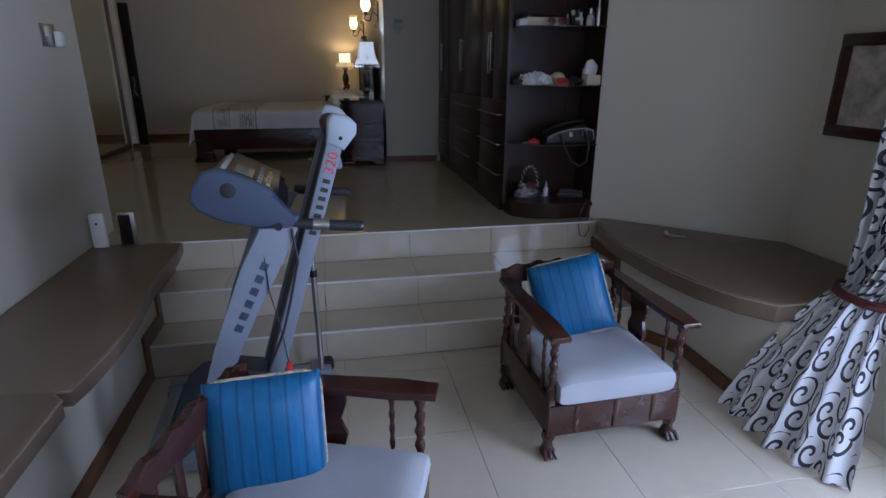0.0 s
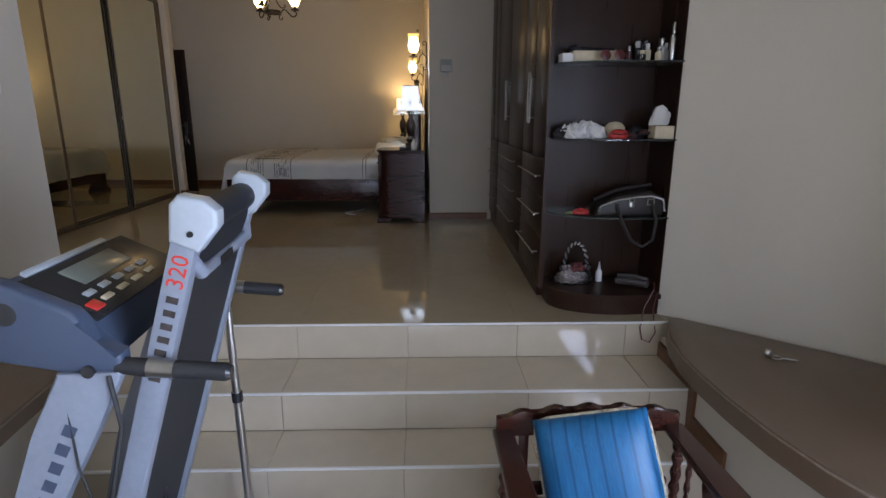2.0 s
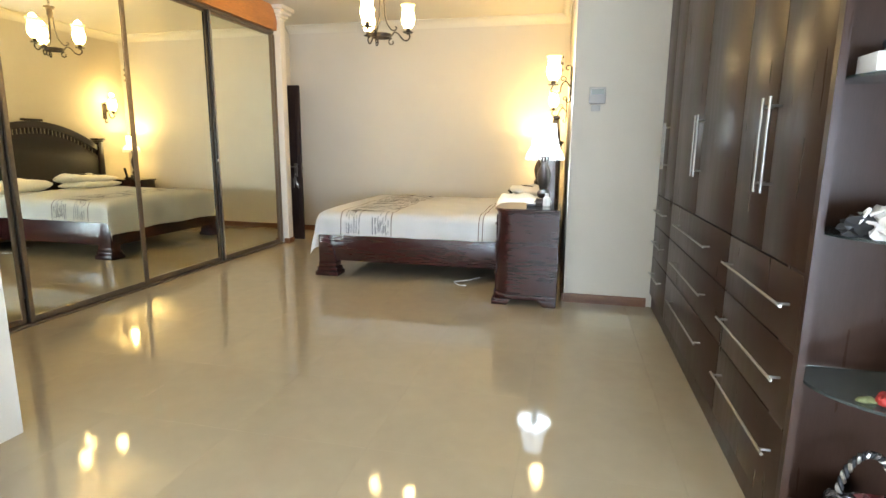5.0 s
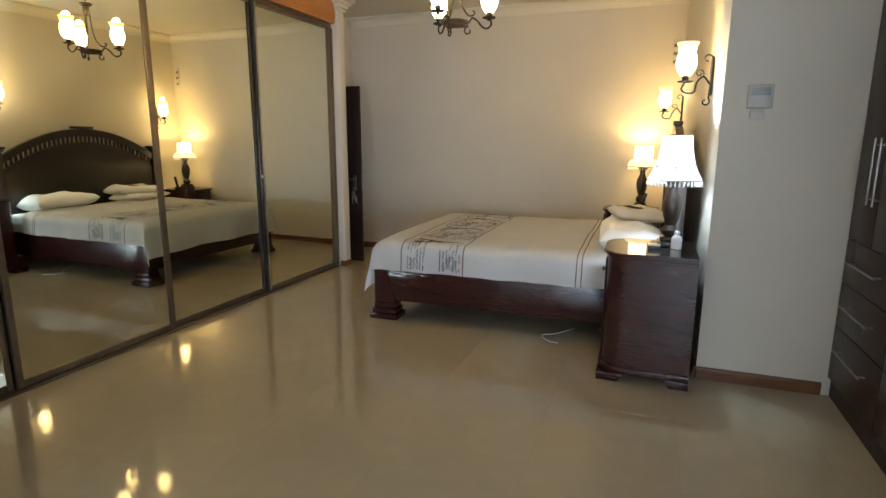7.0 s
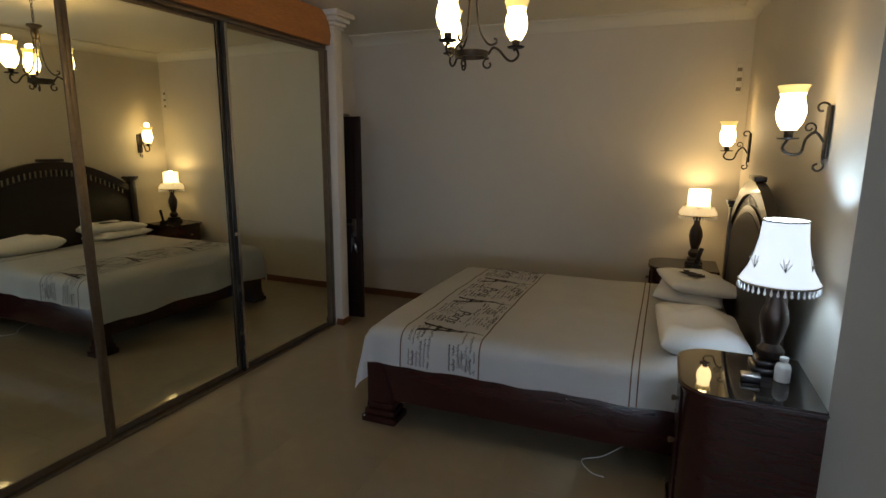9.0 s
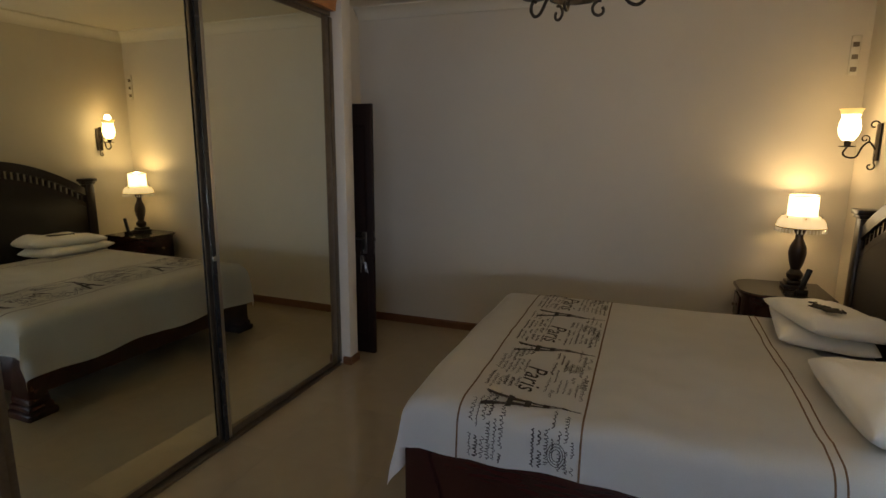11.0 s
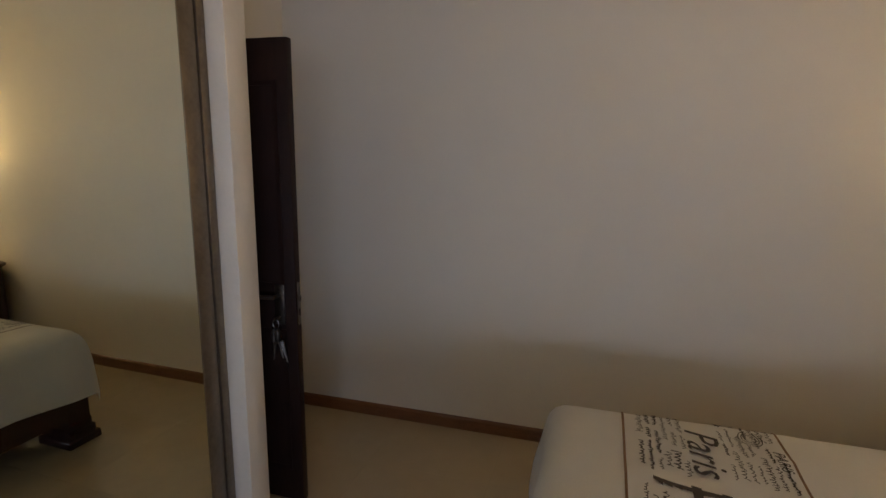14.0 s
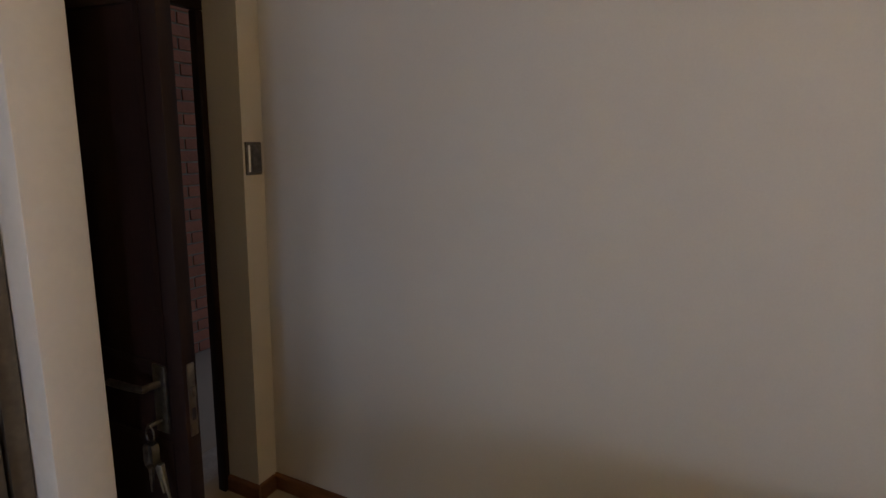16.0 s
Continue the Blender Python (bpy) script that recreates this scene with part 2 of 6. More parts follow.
def swirl_cloth():
    """White cloth with dark scrolls: a spiral in each cell of a Voronoi pattern."""
    m = mat("scroll_print_cloth", (0.74, 0.74, 0.76), 0.75, vary=0.05, scale=5, fine=200, bump=0.12, sheen=0.2)
    n, l = nodes_of(m)
    b = n["Principled BSDF"]
    base = b.inputs["Base Color"].links[0].from_socket
    uv = n.new("ShaderNodeUVMap")
    uv.uv_map = "cloth"
    vo = n.new("ShaderNodeTexVoronoi")
    vo.voronoi_dimensions = "2D"
    vo.inputs["Scale"].default_value = 7.5
    vo.inputs["Randomness"].default_value = 0.75
    l.new(uv.outputs[0], vo.inputs["Vector"])

    def vm(op, a, c=None):
        q = n.new("ShaderNodeVectorMath")
        q.operation = op
        l.new(a, q.inputs[0])
        if c is not None:
            l.new(c, q.inputs[1])
        return q

    def ma(op, a, c=None, v=None):
        q = n.new("ShaderNodeMath")
        q.operation = op
        l.new(a, q.inputs[0])
        if c is not None:
            l.new(c, q.inputs[1])
        if v is not None:
            q.inputs[1].default_value = v
        return q.outputs[0]
    d = vm("SUBTRACT", uv.outputs[0], vo.outputs["Position"])
    sx = n.new("ShaderNodeSeparateXYZ")
    l.new(d.outputs[0], sx.inputs[0])
    ang = ma("ARCTAN2", sx.outputs[1], sx.outputs[0])
    dist = vo.outputs["Distance"]
    ph = ma("ADD", ang, ma("MULTIPLY", dist, v=15.0))
    s = ma("SINE", ph)
    on = ma("GREATER_THAN", s, v=0.55)
    inside = ma("LESS_THAN", dist, v=0.62)
    line = ma("MULTIPLY", on, inside)
    mix = n.new("ShaderNodeMix")
    mix.data_type = "RGBA"
    l.new(line, mix.inputs[0])
    l.new(base, mix.inputs[6])
    mix.inputs[7].default_value = (0.03, 0.03, 0.04, 1)
    l.new(mix.outputs[2], b.inputs["Base Color"])
    return m


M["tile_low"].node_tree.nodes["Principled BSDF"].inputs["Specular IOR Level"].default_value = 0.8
M["espresso"].node_tree.nodes["Principled BSDF"].inputs["Specular IOR Level"].default_value = 0.16
M["doorwood"].node_tree.nodes["Principled BSDF"].inputs["Specular IOR Level"].default_value = 0.2
M["pane"] = thin_pane()
M["silk"] = blue_silk()
M["dark_plastic"] = mat("dark_grey_plastic", (0.07, 0.06, 0.06), 0.4, vary=0.1)
M["swirl"] = swirl_cloth()

# ---- building helpers ----


def thing(name, label, category, base=(0, 0, 0), group="", kind=""):
    e = new(name)
    e.empty_display_size = 0.1
    e.location = base
    return tagged(e, label, category, group, kind)


def mesh_of(name, bm, material, smooth=True):
    me = bpy.data.meshes.new(name)
    bmesh.ops.recalc_face_normals(bm, faces=bm.faces)
    bm.to_mesh(me)
    bm.free()
    me.materials.append(material)
    if smooth:
        for p in me.polygons:
            p.use_smooth = True
        me.set_sharp_from_angle(angle=radians(38))
    return me


def part(name, bm, material, parent, label="", smooth=True):
    """Links bm, built in the place's coordinates, as one mesh under a thing or a part."""
    root = parent
    while root.parent:
        root = root.parent
    bmesh.ops.translate(bm, verts=bm.verts, vec=-root.location)
    ob = new(name, mesh_of(name, bm, material, smooth))
    ob.parent = parent
    if label:
        ob["label"] = label
    return ob


def solid(name, bm, material, label="", category="", group="", kind="", smooth=True):
    return tagged(new(name, mesh_of(name, bm, material, smooth)), label, category, group, kind)


def box(x0, y0, z0, x1, y1, z1, bevel=0.0, bm=None, seg=2):
    bm = bm or bmesh.new()
    r = bmesh.ops.create_cube(bm, size=1)["verts"]
    bmesh.ops.scale(bm, verts=r, vec=(abs(x1 - x0), abs(y1 - y0), abs(z1 - z0)))
    bmesh.ops.translate(bm, verts=r, vec=((x0 + x1) / 2, (y0 + y1) / 2, (z0 + z1) / 2))
    if bevel:
        es = list({e for v in r for e in v.link_edges})
        bmesh.ops.bevel(bm, geom=es, offset=bevel, segments=seg, profile=0.5, affect="EDGES")
    return bm


def prism(poly, lo, hi, axis="z", bevel=0.0, bm=None, seg=2):
    """Extrudes a plan outline along an axis from lo to hi."""
    bm = bm or bmesh.new()

    def at(p, h):
        return {"z": (p[0], p[1], h), "y": (p[0], h, p[1]), "x": (h, p[0], p[1])}[axis]
    a = [bm.verts.new(at(p, lo)) for p in poly]
    b = [bm.verts.new(at(p, hi)) for p in poly]
    f = [bm.faces.new(a), bm.faces.new(b[::-1])]
    k = len(poly)
    for i in range(k):
        f.append(bm.faces.new((a[i], b[i], b[(i + 1) % k], a[(i + 1) % k])))
    if bevel:
        es = list({e for q in f[:2] for e in q.edges})
        bmesh.ops.bevel(bm, geom=es, offset=bevel, segments=seg, profile=0.5, affect="EDGES")
    return bm


def tube(pts, r, seg=8, bm=None, closed=False):
    """A round bar along points; r is one radius or one for each point."""
    bm = bm or bmesh.new()
    pts = [Vector(p) for p in pts]
    k = len(pts)
    rad = [r] * k if isinstance(r, (int, float)) else r
    rings = []
    last = None
    for i, p in enumerate(pts):
        if closed:
            d = pts[(i + 1) % k] - pts[i - 1]
        else:
            d = pts[min(i + 1, k - 1)] - pts[max(i - 1, 0)]
        d.normalize()
        if last is None:
            up = Vector((0, 0, 1)) if abs(d.z) < 0.9 else Vector((1, 0, 0))
            side = d.cross(up).normalized()
        else:
            side = (last - d * last.dot(d)).normalized()
        last = side
        up = side.cross(d)
        rings.append([bm.verts.new(p + (side * math.cos(a) + up * math.sin(a)) * rad[i]) for a in [2 * math.pi * j / seg for j in range(seg)]])
    for i in range(k if closed else k - 1):
        a, b = rings[i], rings[(i + 1) % k]
        for j in range(seg):
            bm.faces.new((a[j], a[(j + 1) % seg], b[(j + 1) % seg], b[j]))
    if not closed:
        bm.faces.new(rings[0][::-1])
        bm.faces.new(rings[-1])
    return bm


def flowing(pts, n=5):
    """Points of a smooth curve through the given ones."""
    pts = [Vector(p) for p in pts]
    ext = [pts[0] * 2 - pts[1]] + pts + [pts[-1] * 2 - pts[-2]]
    out = []
    for a, b, c, d in zip(ext, ext[1:], ext[2:], ext[3:]):
        for i in range(n):
            t = i / n
            out.append(0.5 * (2 * b + (c - a) * t + (2 * a - 5 * b + 4 * c - d) * t ** 2 + (3 * b - a - 3 * c + d) * t ** 3))
    return out + [pts[-1]]


def lathe(profile, at=(0, 0, 0), seg=20, bm=None, squash=(1, 1)):
    """Turns (radius, height) points round a vertical axis."""
    bm = bm or bmesh.new()
    rings = []
    for r, h in profile:
        rings.append([bm.verts.new((at[0] + squash[0] * r * math.cos(a), at[1] + squash[1] * r * math.sin(a), at[2] + h)) for a in [2 * math.pi * j / seg for j in range(seg)]])
    for a, b in zip(rings, rings[1:]):
        for j in range(seg):
            bm.faces.new((a[j], a[(j + 1) % seg], b[(j + 1) % seg], b[j]))
    if profile[0][0] > 1e-4:
        bm.faces.new(rings[0][::-1])
    if profile[-1][0] > 1e-4:
        bm.faces.new(rings[-1])
    bmesh.ops.remove_doubles(bm, verts=bm.verts, dist=1e-5)
    return bm


def shell(profile, at=(0, 0, 0), seg=24, thick=0.003, bm=None, wave=0.0, n=0):
    """An open turned shell with thickness (a lamp shade or glass)."""
    full = list(profile) + [(r - thick, h) for r, h in reversed(profile)]
    bm = bm or bmesh.new()
    rings = []
    for r, h in full:
        rings.append([bm.verts.new((at[0] + (r + wave * math.cos(n * a)) * math.cos(a), at[1] + (r + wave * math.cos(n * a)) * math.sin(a), at[2] + h)) for a in [2 * math.pi * j / seg for j in range(seg)]])
    for i in range(len(rings)):
        a, b = rings[i], rings[(i + 1) % len(rings)]
        for j in range(seg):
            bm.faces.new((a[j], a[(j + 1) % seg], b[(j + 1) % seg], b[j]))
    return bm


def cushion(sx, sy, sz, at=(0, 0, 0), n=12, power=0.5, bm=None, noise_amp=0.0, square=6.0):
    """A stuffed pad: flat in the middle, thinning to a seam at its rounded-square rim."""
    bm = bm or bmesh.new()
    top, bot = [], []
    for i in range(n + 1):
        rt, rb = [], []
        for j in range(n + 1):
            u, v = 2 * i / n - 1, 2 * j / n - 1
            u, v = math.sin(u * math.pi / 2), math.sin(v * math.pi / 2)
            h = max(0.0, (1 - abs(u) ** square) * (1 - abs(v) ** square)) ** power
            x, y = u * sx / 2, v * sy / 2
            k = noise.noise(Vector((x * 6 + at[0], y * 6 + at[1], 3))) * noise_amp
            rt.append(bm.verts.new((at[0] + x, at[1] + y, at[2] + sz * 0.5 + h * sz * 0.5 + k * h)))
            rb.append(bm.verts.new((at[0] + x, at[1] + y, at[2] + sz * 0.5 - h * sz * 0.5)))
        top.append(rt), bot.append(rb)
    for i in range(n):
        for j in range(n):
            bm.faces.new((top[i][j], top[i + 1][j], top[i + 1][j + 1], top[i][j + 1]))
            bm.faces.new((bot[i][j], bot[i][j + 1], bot[i + 1][j + 1], bot[i + 1][j]))
    bmesh.ops.remove_doubles(bm, verts=bm.verts, dist=1e-5)
    return bm


def spiral(center, r0, r1, a0, turns, plane, steps=14):
    """Points of a scroll in a vertical plane whose horizontal way is given."""
    h = Vector(plane).normalized()
    pts = []
    for i in range(steps + 1):
        f = i / steps
        r, a = r0 + (r1 - r0) * f, a0 + turns * 2 * math.pi * f
        pts.append(Vector(center) + h * (r * math.cos(a)) + Vector((0, 0, r * math.sin(a))))
    return pts


def letters(text, size, material, parent, m, extrude=0.0008, name="lettering", label=""):
    """Built-in font lettering as a flat mesh under a thing; m places it in the thing's coordinates."""
    cu = bpy.data.curves.new(name, "FONT")
    cu.body, cu.size, cu.extrude, cu.resolution_u = text, size, extrude, 2
    cu.shear = 0.35 if name == "printed_word" else 0.0
    cu.align_x, cu.align_y = "CENTER", "CENTER"
    tmp = bpy.data.objects.new(name, cu)
    me = bpy.data.meshes.new_from_object(tmp)
    bpy.data.objects.remove(tmp)
    me.materials.clear()
    me.materials.append(material)
    ob = new(name, me)
    ob.parent = parent
    ob.matrix_basis = m
    if label:
        ob["label"] = label
    return ob


# ---- the setting ----
F, H = 0.617, 3.45          # bedroom floor and ceiling
R1, R2, R3 = 1.965, 2.272, 2.665   # the three risers
WX, WY = 1.553, 5.73        # wardrobe front, pilaster face
MX = -2.62                  # mirror doors


def wall(name, poly, z0=0.0, z1=H, label="cream painted plaster wall"):
    return solid(name, prism(poly, z0, z1), M["wall"], label, "wall", kind="structure")


wall("wall_left", [(-1.57, -3.4), (-1.335, -3.4), (-1.335, 3.05), (-1.57, 3.05)])
wall("wall_left_return", [(-3.3, 2.83), (-1.572, 2.83), (-1.572, 3.05), (-3.3, 3.05)])
wall("wall_closet_back", [(-3.5, 2.70), (-3.3, 2.70), (-3.3, 7.79), (-3.5, 7.79)])
wall("wall_behind_post", [(-3.3, 7.70), (-2.74, 7.70), (-2.74, 7.785), (-3.3, 7.785)])
DY0, DY1, DZ = 7.812, 8.567, F + 2.02
FW, DSX = 8.672, -3.0   # far wall face, door wall face
wall("wall_door_side", [(-3.21, DY1), (DSX, DY1), (DSX, FW), (-3.21, FW)])
wall("wall_door_head", [(-3.3, 7.785), (DSX, 7.785), (DSX, DY1), (-3.3, DY1)], DZ, H)
wall("wall_far", [(-3.3, FW), (1.6, FW), (1.6, 8.94), (-3.3, 8.94)])
wall("wall_headboard", [(0.9, WY), (1.6, WY), (1.6, FW), (0.825, FW)])
wall("wall_wardrobe_back", [(2.225, 2.80), (2.45, 2.80), (2.45, 5.95), (2.225, 5.95)])
wall("wall_wardrobe_end", [(1.6, WY), (2.225, WY), (2.225, 5.95), (1.6, 5.95)])
wall("wall_wardrobe_bulkhead", [(1.56, 2.80), (2.225, 2.80), (2.225, WY), (1.56, WY)], 3.05, H)
wall("wall_diagonal", [(2.225, 2.80), (3.24, 1.92), (3.42, 1.92), (3.42, 2.05), (2.45, 2.95), (2.45, 2.80)])
wall("wall_right", [(3.24, 0.97), (3.46, 0.97), (3.46, 1.92), (3.24, 1.92)])
wall("wall_right_jog", [(2.8, 0.75), (3.46, 0.75), (3.46, 0.97), (2.8, 0.97)])
wall("wall_right_near", [(2.8, 0.42), (3.02, 0.42), (3.02, 0.75), (2.8, 0.75)])
wall("wall_right_back", [(2.8, -3.4), (3.02, -3.4), (3.02, -1.75), (2.8, -1.75)])
wall("wall_right_head", [(2.8, -1.75), (3.02, -1.75), (3.02, 0.42), (2.8, 0.42)], 2.25, H)
wall("wall_back_sill", [(-1.57, -3.62), (3.02, -3.62), (3.02, -3.4), (-1.57, -3.4)], 0, 1.0)
wall("wall_back_head", [(-1.57, -3.62), (3.02, -3.62), (3.02, -3.4), (-1.57, -3.4)], 2.55, H)
wall("wall_back_west", [(-1.57, -3.62), (0.5, -3.62), (0.5, -3.4), (-1.57, -3.4)], 1.0, 2.55)
wall("wall_back_east", [(2.75, -3.62), (3.02, -3.62), (3.02, -3.4), (2.75, -3.4)], 1.0, 2.55)
solid("ceiling", box(-3.6, -3.7, H, 3.6, 9.0, H + 0.12), M["ceil"], "pale painted plaster ceiling", "ceiling", kind="structure")


def cornice(name, a, b, inward):
    """A coved moulding between ceiling and wall, running from a to b."""
    a, b, n = Vector((*a, 0)), Vector((*b, 0)), Vector((*inward, 0)).normalized()
    prof = [(0, -0.10), (0.012, -0.10), (0.016, -0.085), (0.03, -0.06), (0.055, -0.035), (0.085, -0.018), (0.1, -0.014), (0.1, 0)]
    bm = bmesh.new()
    ra = [bm.verts.new(a + n * d + Vector((0, 0, H + h))) for d, h in prof]
    rb = [bm.verts.new(b + n * d + Vector((0, 0, H + h))) for d, h in prof]
    for i in range(len(prof) - 1):
        bm.faces.new((ra[i], rb[i], rb[i + 1], ra[i + 1]))
    bm.faces.new(ra)
    bm.faces.new(rb[::-1])
    solid(name, bm, M["ceil"], "coved plaster ceiling cornice", "cornice", kind="structure")


cornice("cornice_far", (DSX, FW - 0.002), (0.825, FW - 0.002), (0, -1))
cornice("cornice_headboard", (0.898, WY), (0.823, FW), (-1, 0))
cornice("cornice_pilaster", (0.9, WY - 0.002), (1.56, WY - 0.002), (0, -1))
cornice("cornice_left", (-1.333, -3.4), (-1.333, 3.05), (1, 0))


def skirting(name, a, b, z, inward, h=0.072):
    a, b, n = Vector((*a, 0)), Vector((*b, 0)), Vector((*inward, 0)).normalized()
    prof = [(0.0015, 0), (0.016, 0), (0.016, h - 0.014), (0.012, h - 0.004), (0.006, h), (0.0015, h)]
    bm = bmesh.new()
    ra = [bm.verts.new(a + n * d + Vector((0, 0, z + q))) for d, q in prof]
    rb = [bm.verts.new(b + n * d + Vector((0, 0, z + q))) for d, q in prof]
    k = len(prof)
    for i in range(k):
        bm.faces.new((ra[i], rb[i], rb[(i + 1) % k], ra[(i + 1) % k]))
    bm.faces.new(ra)
    bm.faces.new(rb[::-1])
    solid(name, bm, M["skirt"], "varnished brown wooden skirting board", "skirting", kind="structure", smooth=False)


skirting("baseboard_far", (DSX, FW), (0.825, FW), F, (0, -1))
skirting("baseboard_pilaster", (0.9, WY), (1.53, WY), F, (0, -1))
skirting("baseboard_headboard", (0.9, WY), (0.825, FW - 0.02), F, (-1, 0))
skirting("baseboard_door_side", (DSX, DY1 + 0.002), (DSX, FW - 0.02), F, (1, 0))
skirting("baseboard_reveal", (-3.164, DY1), (DSX + 0.014, DY1), F, (0, -1))
skirting("baseboard_post_side", (-2.535, 7.583), (-2.535, 7.70), F, (1, 0), 0.06)
skirting("baseboard_post_front", (-2.519, 7.583), (-2.59, 7.583), F, (0, -1), 0.06)

# slabs under the tiles
solid("floor_lower_slab", box(-1.57, -3.4, -0.15, 3.4, R1 + 0.02, -0.005), M["grout"], "grout bed under the pale floor tiles", "floor", kind="structure", smooth=False)
solid("floor_upper_slab", box(-3.5, R3 + 0.012, 0.0, 2.45, 8.94, F - 0.005), M["grout"], "raised slab under the bedroom tiles", "floor", kind="structure", smooth=False)
SL, SR = -0.866, 2.26
solid("step_slab_1", box(SL - 0.2, R1 + 0.012, 0.0, SR + 0.2, R3 + 0.012, 0.2055 - 0.005), M["grout"], "core of the first step", "step", kind="structure", smooth=False)
solid("step_slab_2", box(SL - 0.2, R2 + 0.012, 0.2055 - 0.005, SR + 0.2, R3 + 0.012, 0.411 - 0.005), M["grout"], "core of the second step", "step", kind="structure", smooth=False)

# ---- mirror wardrobe doors ----
MT = 3.15
DIV = [3.09, 4.18, 5.262, 6.345, 7.538]
for i in range(4):
    y0, y1 = DIV[i] + 0.004, DIV[i + 1] - 0.004
    off = 0.0 if i % 2 else -0.022
    x = MX + off
    dr = thing("mirror_sliding_door", "tall sliding wardrobe door of mirror glass in a bronze aluminium frame", "mirror door", (x, (y0 + y1) / 2, F), "mirror doors along the wardrobe")
    glass = box(x - 0.012, y0 + 0.02, F + 0.05, x - 0.006, y1 - 0.02, MT - 0.04)
    bmesh.ops.rotate(glass, verts=glass.verts, cent=(x - 0.009, (y0 + y1) / 2, F), matrix=Matrix.Rotation(radians(-1.05), 3, "Z"))   # doors hang slightly askew
    part("mirror_glass", glass, M["mirror"], dr, smooth=False)
    for n, a, b in (("stile", y0, y0 + 0.034), ("stile", y1 - (0.075 if i == 3 else 0.034), y1)):
        part(n, box(x - 0.02, a, F + 0.02, x + 0.008, b, MT - 0.02, 0.004), M["silver"] if (i == 3 and a < y0 + 0.01) else M["bronze"], dr, "slim aluminium grip stile")
    part("rail", box(x - 0.02, y0 + 0.035, F + 0.02, x + 0.004, y1 - (0.076 if i == 3 else 0.035), F + 0.062, 0.003), M["bronze"], dr)
    part("rail", box(x - 0.02, y0 + 0.035, MT - 0.05, x + 0.004, y1 - (0.076 if i == 3 else 0.035), MT - 0.02, 0.003), M["bronze"], dr)
    if i == 3:
        part("black_seal", box(x + 0.0085, y0 - 0.028, F + 0.02, x + 0.012, y0 + 0.004, MT - 0.02), M["blackgloss"], dr)
        part("finger_pull", box(x + 0.0125, y0 - 0.026, F + 1.05, x + 0.02, y0 + 0.002, F + 1.075, 0.003), M["silver"], dr)
tr = thing("door_track", "bronze aluminium floor track of the mirror doors", "track", (MX, 5.3, F), kind="structure")
part("lower_track", box(MX - 0.07, 3.09, F + 0.0005, MX + 0.028, 7.545, F + 0.016, 0.003), M["bronze"], tr)
part("upper_track", box(MX - 0.07, 3.09, MT - 0.02, MX + 0.02, 7.545, MT + 0.012, 0.003), M["bronze"], tr)
part("end_jamb", box(MX - 0.07, 7.540, F + 0.017, MX + 0.012, 7.580, MT - 0.021, 0.004), M["bronze"], tr)
# pelmet over the doors, its end rounded
pel = bmesh.new()
prism([(3.09, MT + 0.013), (7.555, MT + 0.013), (7.578, MT + 0.10), (7.55, MT + 0.22), (7.45, H - 0.012), (3.09, H - 0.012)], MX - 0.3, MX + 0.055, "x", bm=pel)
solid("pelmet", pel, M["orange_wood"], "orange varnished wooden pelmet over the mirror doors", "pelmet", kind="structure", smooth=False)
solid("closet_carcass_end", box(-3.3, 3.052, F, MX - 0.08, 3.085, H - 0.01), M["wall"], "plaster end of the built-in wardrobe", "wall", kind="structure")
post = thing("column_1", "square white painted column with a moulded capital", "column", (-2.66, 7.715, F), kind="structure")
part("shaft", box(-2.739, 7.583, F, -2.535, 7.70, 3.33, 0.004), M["white_paint"], post)
for a, b, o in ((3.30, 3.325, 0.018), (3.33, 3.36, 0.035), (3.362, 3.40, 0.06), (3.402, 3.449, 0.09)):
    part("capital_moulding", box(-2.739 - o, 7.583 - o, a, -2.535 + o, 7.70 + o, b, 0.008), M["white_paint"], post)

# ---- bedroom door, standing open against the column ----
dl = thing("door_1", "dark brown panelled wooden door standing open", "door", (-3.21, 7.86, F), kind="structure")
DX0, DX1, LY0, LY1 = -3.19, -2.451, 7.823, 7.860
part("leaf", box(DX0, LY0, F + 0.012, DX1, LY1, F + 1.957, 0.003), M["doorwood"], dl)
for a, b in ((0.16, 0.80), (0.98, 1.80)):
    for c, d in ((0.10, 0.36), (0.43, 0.69)):
        for f in (LY0 - 0.004, LY1 + 0.0005):
            bm = bmesh.new()
            x0, x1, z0, z1 = DX0 + c, DX0 + d, F + a, F + b
            for q in ((x0, z0, x1, z0 + 0.018), (x0, z1 - 0.018, x1, z1), (x0, z0 + 0.018, x0 + 0.018, z1 - 0.018), (x1 - 0.018, z0 + 0.018, x1, z1 - 0.018)):
                box(q[0], f, q[1], q[2], f + 0.0035, q[3], bm=bm)
            part("panel_moulding", bm, M["doorwood"], dl, smooth=False)
hp = part("handle_plate", box(-2.546, LY0 - 0.010, F + 0.824, -2.501, LY0 - 0.001, F + 0.994, 0.004), M["steel"], dl, "worn steel handle plate")
part("lever", tube([(-2.524, LY0 - 0.005, F + 0.949), (-2.524, LY0 - 0.05, F + 0.949), (-2.571, LY0 - 0.056, F + 0.949), (-2.641, LY0 - 0.052, F + 0.944)], 0.009, 10), M["steel"], hp)
part("lock_plate", box(DX1 + 0.0005, LY0 + 0.009, F + 0.824, DX1 + 0.004, LY1 - 0.009, F + 1.004, 0.001), M["steel"], dl)
part("latch", box(DX1 + 0.0045, LY0 + 0.014, F + 0.924, DX1 + 0.012, LY1 - 0.014, F + 0.949, 0.002), M["steel"], dl)
